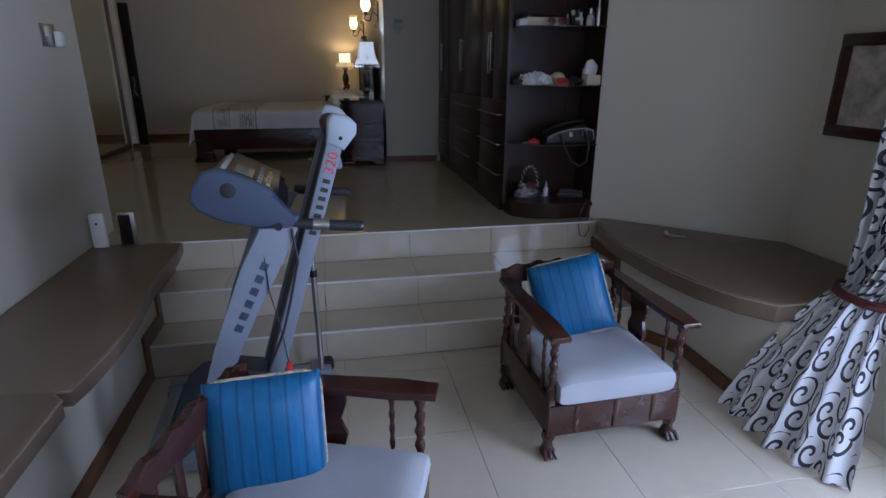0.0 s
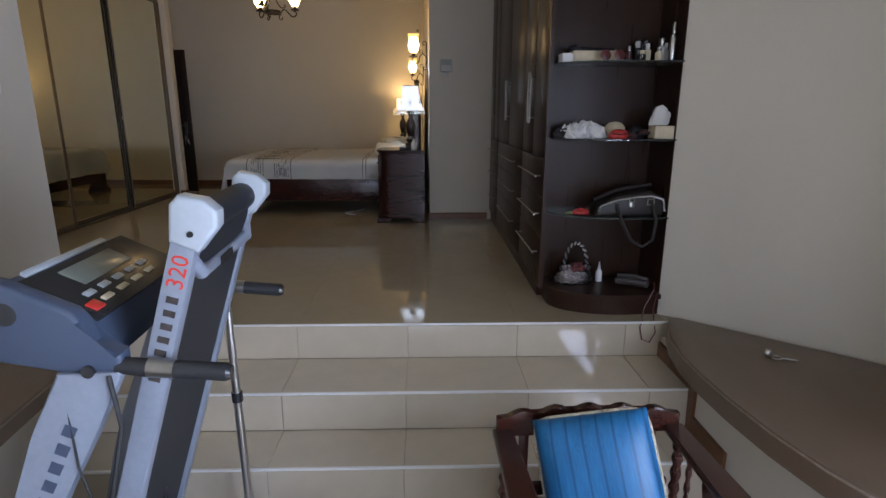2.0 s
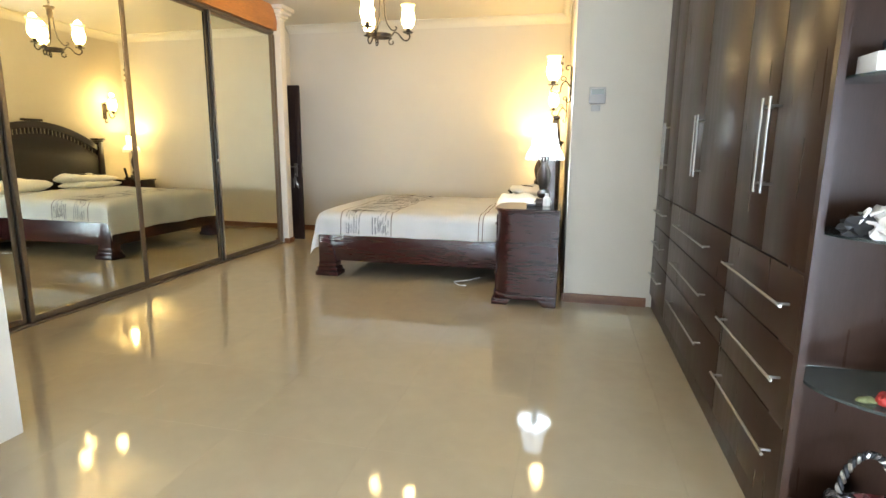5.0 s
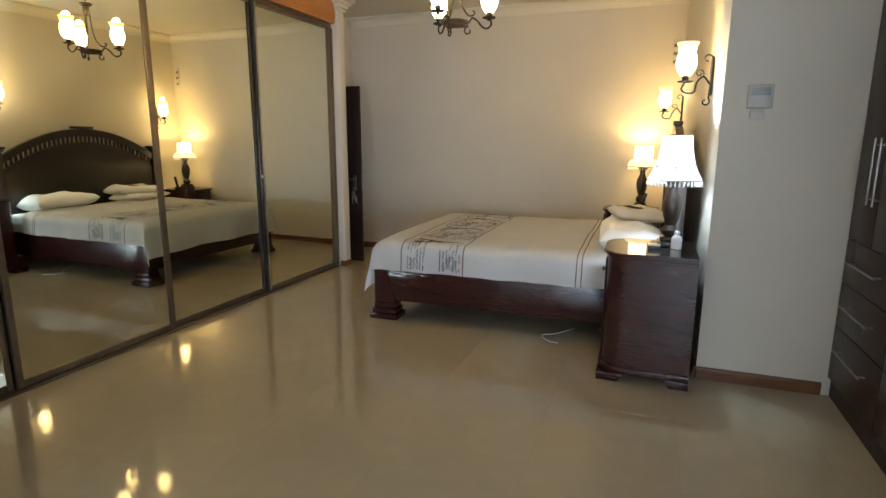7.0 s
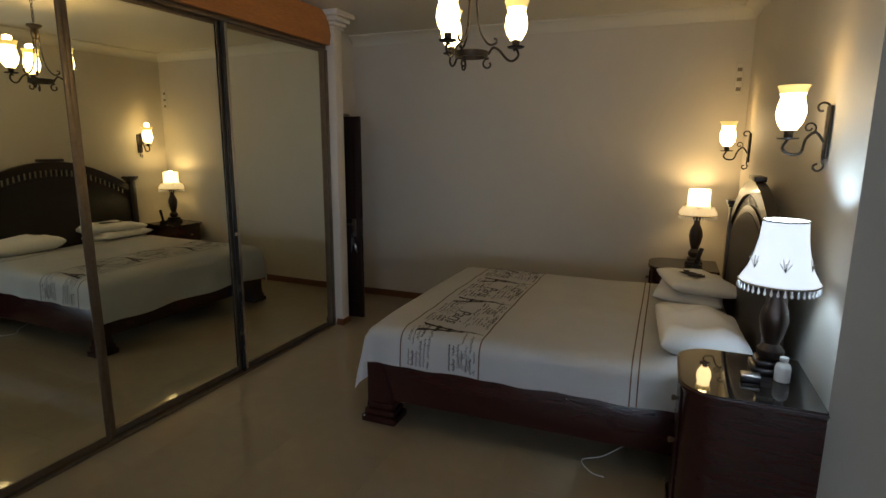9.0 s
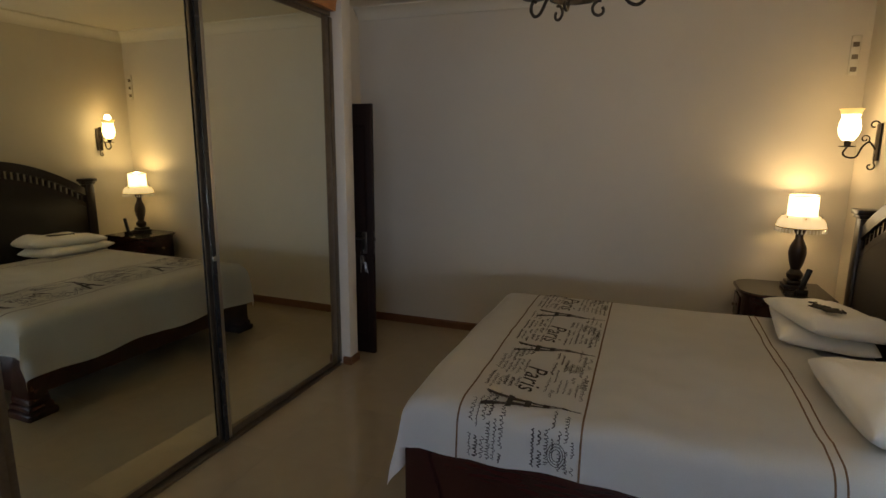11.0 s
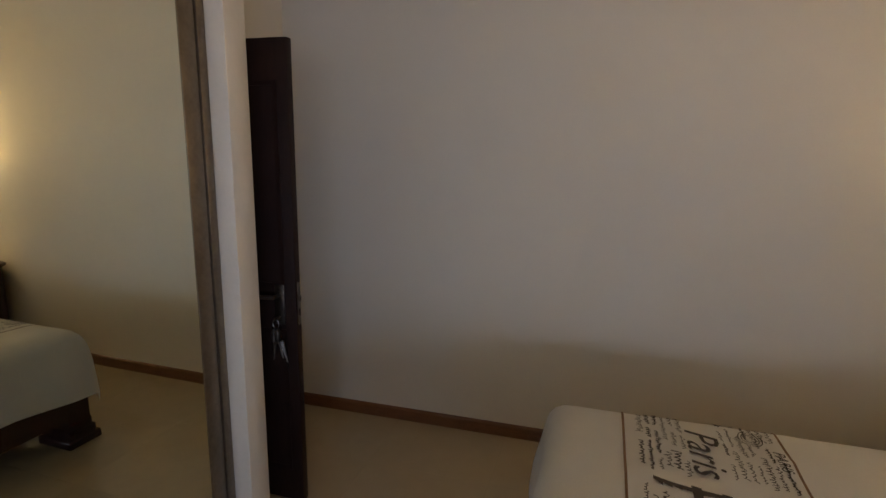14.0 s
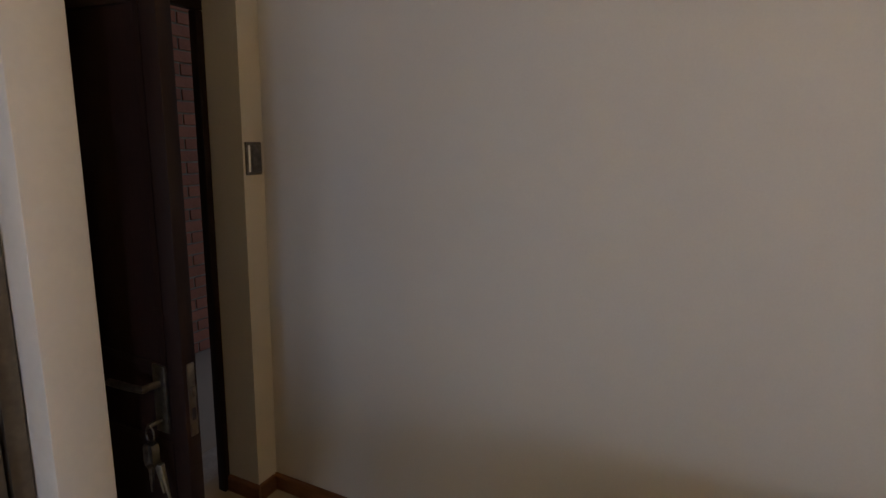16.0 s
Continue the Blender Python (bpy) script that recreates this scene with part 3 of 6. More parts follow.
part("bolt_mouth", box(DX1 + 0.0045, LY0 + 0.014, F + 0.864, DX1 + 0.0055, LY1 - 0.014, F + 0.894), M["blackgloss"], dl)
ky = thing("key_bunch", "bunch of steel keys with a tag hanging in the lock", "keys", (-2.521, LY0 - 0.02, F + 0.854))
part("key", tube([(-2.523, LY0 - 0.0105, F + 0.859), (-2.523, LY0 - 0.045, F + 0.857)], 0.006, 8), M["steel"], ky)
part("key_ring", tube([(-2.523 + 0.014 * math.cos(a), LY0 - 0.042, F + 0.836 + 0.02 * math.sin(a)) for a in [i * math.pi / 8 for i in range(16)]], 0.0022, 6, closed=True), M["steel"], ky)
part("fob", box(-2.539, LY0 - 0.046, F + 0.754, -2.506, LY0 - 0.041, F + 0.816, 0.012), M["steel"], ky, "engraved silver tag")
for s, d in ((-0.01, 0.085), (0.012, 0.075), (0.022, 0.09)):
    part("hanging_key", tube([(-2.523 + s, LY0 - 0.038, F + 0.764), (-2.523 + s * 2, LY0 - 0.036, F + 0.764 - d)], [0.009, 0.003], 6), M["steel"], ky)
fr = thing("door_frame_1", "dark brown wooden frame of the bedroom door", "door frame", (-3.28, 8.2, F), kind="structure")
part("jamb", box(-3.205, DY1 - 0.032, F, -3.165, DY1 - 0.001, DZ - 0.056, 0.004), M["doorwood"], fr)
part("jamb", box(-3.3, DY0 - 0.013, F, -3.20, DY0 - 0.001, DZ - 0.056, 0.004), M["doorwood"], fr)
part("head", box(-3.205, DY0 - 0.013, DZ - 0.055, -3.165, DY1 - 0.001, DZ - 0.001, 0.004), M["doorwood"], fr)
sw = thing("light_switch", "grey two-gang light switch in a steel surround on the wall", "light switch", (DSX, 8.6, 2.07))
part("plate", box(DSX - 0.0005, 8.576, 1.988, DSX + 0.009, 8.654, 2.112, 0.003), M["steel"], sw)
part("rocker", box(DSX + 0.0095, 8.583, 2.0, DSX + 0.013, 8.593, 2.1, 0.002), M["china"], sw)
part("rocker", box(DSX + 0.0095, 8.602, 2.0, DSX + 0.013, 8.648, 2.1, 0.002), M["steel"], sw)

# passage outside the door with a face brick wall
solid("passage_floor", box(-5.2, 6.6, F - 0.1, -3.5, 9.9, F - 0.002), M["tile"], "polished floor of the passage outside", "floor", kind="structure")
solid("passage_back_wall", box(-4.75, 6.6, F, -4.56, 9.9, H), M["mortar"], "mortar bed of the face brick passage wall", "wall", kind="structure")
solid("passage_end_wall_2", box(-4.55, 6.6, F, -3.5, 6.8, H), M["wall"], "cream plaster wall closing the passage", "wall", kind="structure")
solid("passage_ceiling", box(-5.2, 6.6, H, -3.61, 9.9, H + 0.1), M["ceil"], "plaster ceiling of the passage", "ceiling", kind="structure")

# ---- wardrobe ----
WT = 3.04
wd = thing("wardrobe", "espresso brown fitted wardrobe with long doors over deep drawers", "wardrobe", (1.88, 4.3, F))
part("plinth", box(WX + 0.02, 3.14, F + 0.001, 2.22, WY - 0.004, F + 0.098), M["espresso"], wd)
part("carcass", box(WX + 0.022, 3.14, F + 0.1, 2.22, WY - 0.004, WT), M["espresso"], wd)
SPLIT, GAP = 1.50, 0.003
COLS = [(3.0, 3.74, 0.29), (3.74, 5.08, 0.36), (5.08, WY - 0.006, 0.16)]


def pull(parent, a, b):
    """A bar handle between two points on a front."""
    a, b = Vector(a), Vector(b)
    d = (b - a).normalized()
    h = part("handle", tube([a - d * 0.03 + Vector((-0.035, 0, 0)), b + d * 0.03 + Vector((-0.035, 0, 0))], 0.0048, 10), M["chrome"], parent, "brushed steel bar handle")
    for p in (a, b):
        part("standoff", tube([p, p + Vector((-0.034, 0, 0))], 0.005, 8), M["chrome"], h)


for y0, y1, reach in COLS:
    ym = (y0 + y1) / 2
    for a, b, side in ((y0, ym, 1), (ym, y1, -1)):
        d = part("door", box(WX, a + GAP, SPLIT + GAP, WX + 0.02, b - GAP, WT - 0.004, 0.002), M["espresso"], wd)
        hy = (b - 0.035) if side == 1 else (a + 0.035)
        pull(d, (WX, hy, 1.73), (WX, hy, 1.98))
    for z0, z1 in ((F + 0.11, 1.03), (1.03, 1.27), (1.27, SPLIT)):
        d = part("drawer", box(WX, y0 + GAP, z0 + GAP, WX + 0.02, y1 - GAP, z1 - GAP, 0.002), M["espresso"], wd)
        pull(d, (WX, ym - reach, z1 - 0.105), (WX, ym + reach, z1 - 0.105))
# open end unit with rounded shelves
eu = thing("shelf_unit", "espresso brown open end unit with curved shelves, cluttered", "shelf unit", (1.9, 2.85, F))


UB = 3.13   # back of the open unit


def sweep(z0, z1, inset=0.0, bevel=0.0):
    """A shelf whose front sweeps round from the wardrobe side to the wall."""
    x0, ys, yf = WX + 0.022 + inset, 3.0, 2.745 + inset
    pts = [(2.22, UB), (x0, UB)]
    for i in range(15):
        a = math.pi / 2 * i / 14
        pts.append((x0 + 0.40 * (1 - math.cos(a)), ys - (ys - yf) * math.sin(a)))
    pts.append((2.22, yf + 0.015))
    return prism(pts, z0, z1, bevel=bevel)


part("side_panel", box(WX, 2.975, F + 0.1, WX + 0.021, UB - 0.001, WT), M["espresso"], eu)
part("back_panel", box(WX + 0.022, UB + 0.0005, F + 0.1, 2.218, UB + 0.009, WT), M["espresso"], eu)
part("wall_panel", box(2.2205, 2.80, F + 0.1, 2.2245, UB, WT), M["espresso"], eu)
part("plinth", sweep(F + 0.001, F + 0.100, 0.03), M["espresso"], eu)
part("base_shelf", sweep(F + 0.101, F + 0.128), M["espresso"], eu)
SHELF = (1.195, 1.625, 2.03)
for z in SHELF:
    part("glass_shelf", sweep(z - 0.008, z, 0.01), M["glasspane"], eu, "curved green glass shelf")
part("top_shelf", sweep(2.62, 2.64), M["espresso"], eu)

# ---- window benches ----
BZ = 0.545
solid("bench_base_left", prism([(-1.334, -3.39), (-0.87, -3.39), (-0.87, 2.664), (-1.334, 2.664)], 0.0, BZ), M["wall"], "cream plastered base of the built-in bench", "bench", kind="structure")
rb = [(2.204, 2.664), (2.204, 1.93), (2.38, 1.63), (2.372, 1.22), (2.45, 0.975), (3.238, 0.975), (3.238, 1.918), (2.40, 2.645)]
solid("bench_base_right", prism(rb, 0.0, BZ - 0.02), M["wall"], "cream plastered base of the built-in corner bench", "bench", kind="structure")


def pad(name, outline, z0, z1, label):
    th = thing(name, label, "bench cushion", (sum(p[0] for p in outline) / len(outline), sum(p[1] for p in outline) / len(outline), z0))
    part("pad", prism(outline, z0, z1, bevel=0.016, seg=3), M["vinyl"], th)
    bm = tube([(p[0], p[1], z1 - 0.012) for p in outline], 0.005, 6, closed=True)
    part("piping", bm, M["piping"], th, "stitched tan piping")
    return th


curve = [(-0.735 + 0.03 * math.sin(i * 0.42) - (0.04 if i > 13 else 0) * (i - 13) / 2, 0.83 + i * 0.12) for i in range(16)]
pad("bench_cushion", [(-1.328, 0.83)] + curve + [(-1.328, 2.645)], BZ + 0.002, 0.628, "long brown vinyl bench cushion with stitched piping")
pad("bench_cushion", [(-1.328, -2.6), (-0.74, -2.6), (-0.735, 0.76), (-0.79, 0.82), (-1.328, 0.82)], BZ + 0.002, 0.634, "second brown vinyl bench cushion beside the first")
edge = [(2.262, 2.70), (2.18, 2.56), (2.125, 2.4), (2.10, 2.2), (2.095, 2.0), (2.105, 1.8), (2.135, 1.55), (2.185, 1.33), (2.26, 1.14), (2.38, 1.0)]
pad("bench_cushion", edge + [(3.22, 1.0), (3.22, 1.89), (2.30, 2.70)], BZ - 0.018, 0.632, "curved brown vinyl cushion on the corner bench")
kn = thing("key_ring", "small silver key ring lying on the bench cushion", "keys", (2.53, 2.155, 0.6325))
part("ring", tube([(2.53 + 0.022 * math.cos(a), 2.155 + 0.022 * math.sin(a), 0.636) for a in [i * math.pi / 8 for i in range(16)]], 0.004, 6, closed=True), M["chrome"], kn)
part("key", tube([(2.55, 2.145, 0.636), (2.61, 2.115, 0.636)], 0.005, 6), M["chrome"], kn)
part("ball_fob", lathe([(0.0, 0), (0.014, 0.004), (0.02, 0.018), (0.014, 0.032), (0, 0.036)], (2.50, 2.175, 0.6325)), M["silver"], kn)

# stepped skirting beside the steps
for nm, x0, x1 in (("stair_skirting_left", -0.8695, -0.852), ("stair_skirting_right", 2.187, 2.2035)):
    bm = bmesh.new()
    h = 0.085
    a, b, c = 0.0, 0.2055, 0.411
    pts = [(R1 - 0.06, a + h), (R1 - 0.06, b + h), (R2 - 0.06, b + h), (R2 - 0.06, c + h), (R3 - 0.002, c + h), (R3 - 0.002, c + 0.001), (R2 + 0.0, c + 0.001), (R2 - 0.009, b + 0.001), (R1 + 0.0, b + 0.001), (R1 - 0.009, 0.001), (-3.3 if x0 < 0 else 1.89, 0.001), (-3.3 if x0 < 0 else 1.89, a + h)]
    prism(pts, x0, x1, "x", bm=bm)
    solid(nm, bm, M["skirt"], "varnished brown skirting stepping up beside the stairs", "skirting", kind="structure", smooth=False)

skirting("baseboard_bench", (2.204, 1.93), (2.38, 1.63), 0.0, (-0.86, -0.5), 0.085)
skirting("baseboard_bench_middle", (2.38, 1.63), (2.372, 1.22), 0.0, (-1, 0), 0.085)
skirting("baseboard_bench_end", (2.372, 1.22), (2.45, 0.975), 0.0, (-0.95, -0.3), 0.085)

# ---- armchairs ----


def twist_post(x, y, z0, z1, r=0.02):
    """A barley-twist turned post."""
    bm = bmesh.new()
    seg, n = 10, 26
    rings = []
    for i in range(n + 1):
        f = i / n
        z = z0 + (z1 - z0) * f
        ring = []
        for j in range(seg):
            a = 2 * math.pi * j / seg
            if f < 0.12 or f > 0.88:
                q = r * 1.05
            else:
                q = r * (0.82 + 0.24 * math.cos(2 * (a - f * 16)))
            ring.append(bm.verts.new((x + q * math.cos(a), y + q * math.sin(a), z)))
        rings.append(ring)
    for a, b in zip(rings, rings[1:]):
        for j in range(seg):
            bm.faces.new((a[j], a[(j + 1) % seg], b[(j + 1) % seg], b[j]))
    bm.faces.new(rings[0][::-1]), bm.faces.new(rings[-1])
    return bm


def armchair():
    """Colonial armchair facing -y, on its own origin."""
    c = thing("armchair", "dark stained wooden armchair with barley-twist posts and a grey seat cushion", "armchair", group="matching wooden armchairs")
    W, D = 0.32, 0.345
    wood = M["chairwood"]
    for sx in (-1, 1):
        x = sx * W
        part("arm", prism([(x - 0.045, -D - 0.045), (x + 0.045, -D - 0.045), (x + 0.05, -D + 0.10), (x + 0.036, D), (x - 0.036, D), (x - 0.05, -D + 0.10)], 0.615, 0.645, bevel=0.008), wood, c)
        part("front_post", twist_post(x, -D + 0.02, 0.30, 0.614), wood, c)
        part("back_post", twist_post(x, D - 0.06, 0.30, 0.614), wood, c)
        part("side_rail", box(x - 0.018, -D, 0.115, x + 0.018, D - 0.02, 0.30, 0.006), wood, c)
        prof = [(-0.05, 0.302), (0.10, 0.302), (0.085, 0.36), (0.10, 0.42), (0.075, 0.48), (0.10, 0.56), (0.095, 0.613), (-0.045, 0.613), (-0.05, 0.56), (-0.025, 0.48), (-0.05, 0.42), (-0.035, 0.36)]
        part("splat", prism([(p[0], p[1]) for p in prof], x - 0.009, x + 0.009, "x"), wood, c)
        for y in (-0.22, 0.2):
            part("spindle", twist_post(x, y, 0.302, 0.613, 0.011), wood, c)
        for y in (-D + 0.02, D - 0.07):
            f = bmesh.new()
            lathe([(0.028, 0.128), (0.034, 0.10), (0.022, 0.07), (0.028, 0.045), (0.038, 0.022), (0.034, 0.004), (0.02, 0.0)][::-1], (x, y, 0), 12, f)
            for k in (-1, 0, 1):
                tube([(x + k * 0.02, y - 0.02, 0.034), (x + k * 0.026, y - 0.05, 0.016), (x + k * 0.026, y - 0.058, 0.006)], [0.014, 0.012, 0.006], 6, f)
            part("claw_foot", f, wood, c)
    front = box(-W - 0.02, -D - 0.012, 0.115, W + 0.02, -D + 0.02, 0.275, 0.006)
    part("front_apron", front, wood, c)
    for x in (-0.2, 0.0, 0.2):
        part("apron_rib", box(x - 0.012, -D - 0.018, 0.125, x + 0.012, -D - 0.0125, 0.268, 0.003), wood, c)
    part("back_apron", box(-W - 0.02, D - 0.05, 0.13, W + 0.02, D - 0.022, 0.30, 0.006), wood, c)
    part("seat_board", box(-W + 0.02, -D + 0.022, 0.235, W - 0.02, D - 0.052, 0.262), wood, c)
    crest = []
    for i in range(49):
        u = i / 48 * 2 - 1
        crest.append((u * (W + 0.022), 0.69 + 0.03 * (1 - abs(u) ** 2.2) + 0.010 * math.cos(u * 17)))
    crest = [(W + 0.022, 0.615), (-W - 0.022, 0.615)] + crest
    part("crest_rail", prism(crest, D - 0.01, D + 0.022, "y", bevel=0.004), wood, c)
    part("lower_back_rail", box(-W, D - 0.012, 0.36, W, D + 0.012, 0.41, 0.005), wood, c)
    for i in range(5):
        part("back_slat", box(-0.24 + i * 0.12 - 0.018, D - 0.007, 0.411, -0.24 + i * 0.12 + 0.018, D + 0.007, 0.614, 0.003), wood, c)
    cs = part("seat_cushion", cushion(0.60, 0.65, 0.15, (0, -0.045, 0.261), 14, 0.22, noise_amp=0.012, square=10), M["grey_fabric"], c, "grey woven seat cushion")
    pts = []
    for a in [2 * math.pi * i / 40 for i in range(40)]:
        k = (abs(math.cos(a)) ** 8 + abs(math.sin(a)) ** 8) ** (-1 / 8)
        pts.append((0.292 * k * math.cos(a), -0.045 + 0.317 * k * math.sin(a), 0.336))
    part("piping", tube(pts, 0.005, 6, closed=True), M["grey_fabric"], cs)
    return c


def throw_pillow():
    p = thing("throw_pillow", "turquoise silk throw pillow with twisted cord edging", "pillow", group="turquoise pillows on the armchairs")
    part("cover", cushion(0.43, 0.40, 0.15, (0, 0, -0.075), 14, 0.5, noise_amp=0.01, square=4), M["silk"], p)
    pts = []
    for a in [2 * math.pi * i / 60 for i in range(60)]:
        k = (abs(math.cos(a)) ** 9 + abs(math.sin(a)) ** 9) ** (-1 / 9)
        pts.append((0.216 * k * math.cos(a), 0.201 * k * math.sin(a), 0.002 * math.sin(40 * a)))
    part("cord", tube(pts, 0.0065, 6, closed=True), M["cord"], p, "twisted beige and black cord")
    return p


ch = armchair()
ch.matrix_basis = pose(1.474, 1.24, 0, 0, 0, 2)
ch2 = copy_thing(ch, pose(0.10, 0.375, 0, 0, 0, 72))
tp = throw_pillow()
tp.matrix_basis = pose(1.445, 1.38, 0.585, 66, -16, -16) @ Matrix.Diagonal((0.9, 1, 1, 1))
tp2 = copy_thing(tp, pose(-0.03, 0.55, 0.545, 76, 0, 4))

# ---- folded treadmill ----
tm = thing("treadmill", "silver and slate blue treadmill folded upright, its belt standing on end", "treadmill", (0.0, 1.4, 0.0))
N0, N1 = 1.095, 1.745
SLOPE = 0.32


def deck_x(z):
    return 0.345 - SLOPE * (1.53 - z)


for y, w in ((N0, 0.05), (N1 + 0.03, 0.05)):
    prof = [(-0.52, 0.03), (-0.40, 0.03), (-0.26, 0.10), (-0.19, 0.464), (-0.122, 0.604), (-0.04, 0.768), (0.05, 0.93), (0.145, 1.115), (0.14, 1.125), (-0.01, 1.125), (-0.095, 0.955), (-0.165, 0.78), (-0.232, 0.616), (-0.278, 0.474), (-0.36, 0.14)]
    up = part("upright", prism(prof, y - w / 2, y + w / 2, "y", bevel=0.008), M["tm_grey"], tm)
    part("bolt_cap", tube([(0.07, y - w / 2 - 0.006, 1.13), (0.07, y + w / 2 + 0.006, 1.13)], 0.016, 12), M["blackgloss"], up)
    g = part("grip", tube([(0.13, y, 1.135), (0.20, y, 1.125), (0.40, y, 1.105)], [0.022, 0.024, 0.024], 12), M["black"], tm, "black foam hand grip")
    part("pulse_sensor", tube([(0.205, y, 1.1255), (0.27, y, 1.119)], 0.0255, 12), M["chrome"], g)
    part("grip_end", tube([(0.40, y, 1.105), (0.412, y, 1.104)], [0.024, 0.018], 12), M["blackgloss"], g)
# name on the arm, as plain bars
for i in range(6):
    f = i / 5
    px, pz = -0.125 + f * 0.125, 0.70 + f * 0.265
    b = box(-0.016, -0.0006, -0.017, 0.016, 0.0006, 0.017)
    bmesh.ops.rotate(b, verts=b.verts, cent=(0, 0, 0), matrix=Matrix.Rotation(radians(28), 3, "Y"))
    bmesh.ops.translate(b, verts=b.verts, vec=(px, N0 - 0.0262, pz))
    part("name_bar", b, M["tm_blue"], tm)
for y in (N0 + 0.055, N1 - 0.055):
    z0, z1 = 0.22, 1.44
    pts = [(deck_x(z0) - 0.025, z0), (deck_x(z0) + 0.035, z0 - 0.02), (deck_x(z1) + 0.03, z1), (deck_x(z1) - 0.03, z1 + 0.02)]
    rail = part("side_rail", prism(pts, y - 0.028, y + 0.028, "y", bevel=0.006), M["tm_grey"], tm)
    z2 = 1.555
    cp = [(deck_x(z1) - 0.036, z1 + 0.01), (deck_x(z1) + 0.034, z1 - 0.02), (deck_x(z2) + 0.05, z2 - 0.07), (deck_x(z2) + 0.052, z2 - 0.03), (deck_x(z2) + 0.02, z2 + 0.0), (deck_x(z2) - 0.04, z2 + 0.012), (deck_x(z2) - 0.062, z2 - 0.01)]
    part("end_cap", prism(cp, y - 0.036, y + 0.036, "y", bevel=0.012, seg=3), M["tm_white"], tm, "pale plastic end cap")
    part("bolt", tube([(deck_x(1.47) + 0.012, y - 0.04, 1.47), (deck_x(1.47) + 0.012, y + 0.04, 1.47)], 0.008, 10), M["blackgloss"], tm)
lean = math.degrees(math.atan(SLOPE))
m = pose(deck_x(1.37) + 0.002 - tm.location.x, N0 + 0.0265 - tm.location.y, 1.37, 90, -(90 - lean), 0)
letters("320", 0.062, M["red"], tm, m, name="model_number", label="red printed number")
for i in range(7):
    z = 1.08 + i * 0.036
    b = box(-0.015, -0.0006, -0.009, 0.015, 0.0006, 0.009)
    bmesh.ops.rotate(b, verts=b.verts, cent=(0, 0, 0), matrix=Matrix.Rotation(radians(lean), 3, "Y"))
    bmesh.ops.translate(b, verts=b.verts, vec=(deck_x(z) + 0.002, N0 + 0.0262, z))
    part("name_bar", b, M["ink"], tm)
dk = [(deck_x(0.24) - 0.012, 0.24), (deck_x(0.24) + 0.02, 0.23), (deck_x(1.46) + 0.02, 1.45), (deck_x(1.46) - 0.012, 1.47)]
part("deck_board", prism(dk, N0 + 0.085, N1 - 0.085, "y"), M["belt"], tm, "dark grey running belt")
part("rear_roller", tube([(deck_x(1.47) - 0.005, N0 + 0.09, 1.485), (deck_x(1.47) - 0.005, N1 - 0.09, 1.485)], 0.045, 18), M["belt"], tm)
cb = 1.25
part("cross_bar", tube([(deck_x(1.40) + 0.01, N0 + 0.06, 1.40), (deck_x(1.33) + 0.045, N0 + 0.10, 1.35), (deck_x(cb) + 0.05, N0 + 0.2, 1.335), (deck_x(cb) + 0.05, N1 - 0.2, 1.335), (deck_x(1.33) + 0.045, N1 - 0.10, 1.35), (deck_x(1.40) + 0.01, N1 - 0.06, 1.40)], 0.02, 10), M["tm_grey"], tm)
lb = part("warning_label", box(deck_x(cb) + 0.0705, 1.36, 1.322, deck_x(cb) + 0.0725, 1.48, 1.348), M["blackgloss"], tm)
cons = [(-0.24, 1.245), (-0.215, 1.295), (-0.17, 1.335), (-0.13, 1.333), (0.065, 1.235), (0.075, 1.20), (0.10, 1.165), (0.10, 1.13), (0.0, 1.135), (-0.13, 1.165), (-0.205, 1.21)]
cheek = [(-0.253, 1.249), (-0.238, 1.305), (-0.20, 1.352), (-0.15, 1.372), (-0.11, 1.362), (0.045, 1.287), (0.065, 1.262), (0.085, 1.20), (0.15, 1.172), (0.15, 1.118), (0.0, 1.125), (-0.137, 1.156), (-0.221, 1.203)]
co = part("console", prism(cons, N0 + 0.041, N1 - 0.04, "y", bevel=0.015, seg=3), M["tm_blue"], tm, "slate blue console housing")
part("side_cheek", prism(cheek, N0 - 0.02, N0 + 0.04, "y", bevel=0.014, seg=3), M["tm_blue"], co)
tilt = math.degrees(math.atan2(0.105, 0.21))


def on_console(a, b, y0, y1, up, mat_, name, label="", parent=None, bevel=0.002):
    """A slab lying on the sloping console face, a..b along the slope."""
    bm = box(a, y0, 0, b, y1, up, bevel)
    bmesh.ops.rotate(bm, verts=bm.verts, cent=(0, 0, 0), matrix=Matrix.Rotation(radians(tilt), 3, "Y"))
    bmesh.ops.translate(bm, verts=bm.verts, vec=(-0.13, 0, 1.3345))
    return part(name, bm, mat_, parent or co, label)


fc = on_console(0.0, 0.225, N0 + 0.05, N1 - 0.02, 0.006, M["blackgloss"], "fascia")
on_console(0.03, 0.11, N0 + 0.20, N1 - 0.17, 0.009, M["lcd"], "display", "grey liquid crystal display", fc)
for i in range(5):
    on_console(0.13, 0.15, N0 + 0.14 + i * 0.08, N0 + 0.185 + i * 0.08, 0.011, M["tm_white"], "button", "", fc)
for i in range(4):
    on_console(0.17, 0.188, N0 + 0.16 + i * 0.09, N0 + 0.21 + i * 0.09, 0.011, M["straw"], "button", "", fc)
on_console(0.165, 0.20, N0 + 0.09, N0 + 0.135, 0.012, M["red"], "stop_button", "red stop button", fc)
on_console(-0.02, 0.0, N0 + 0.12, N1 - 0.12, 0.012, M["tm_white"], "book_ledge", "", fc)
cup = bmesh.new()
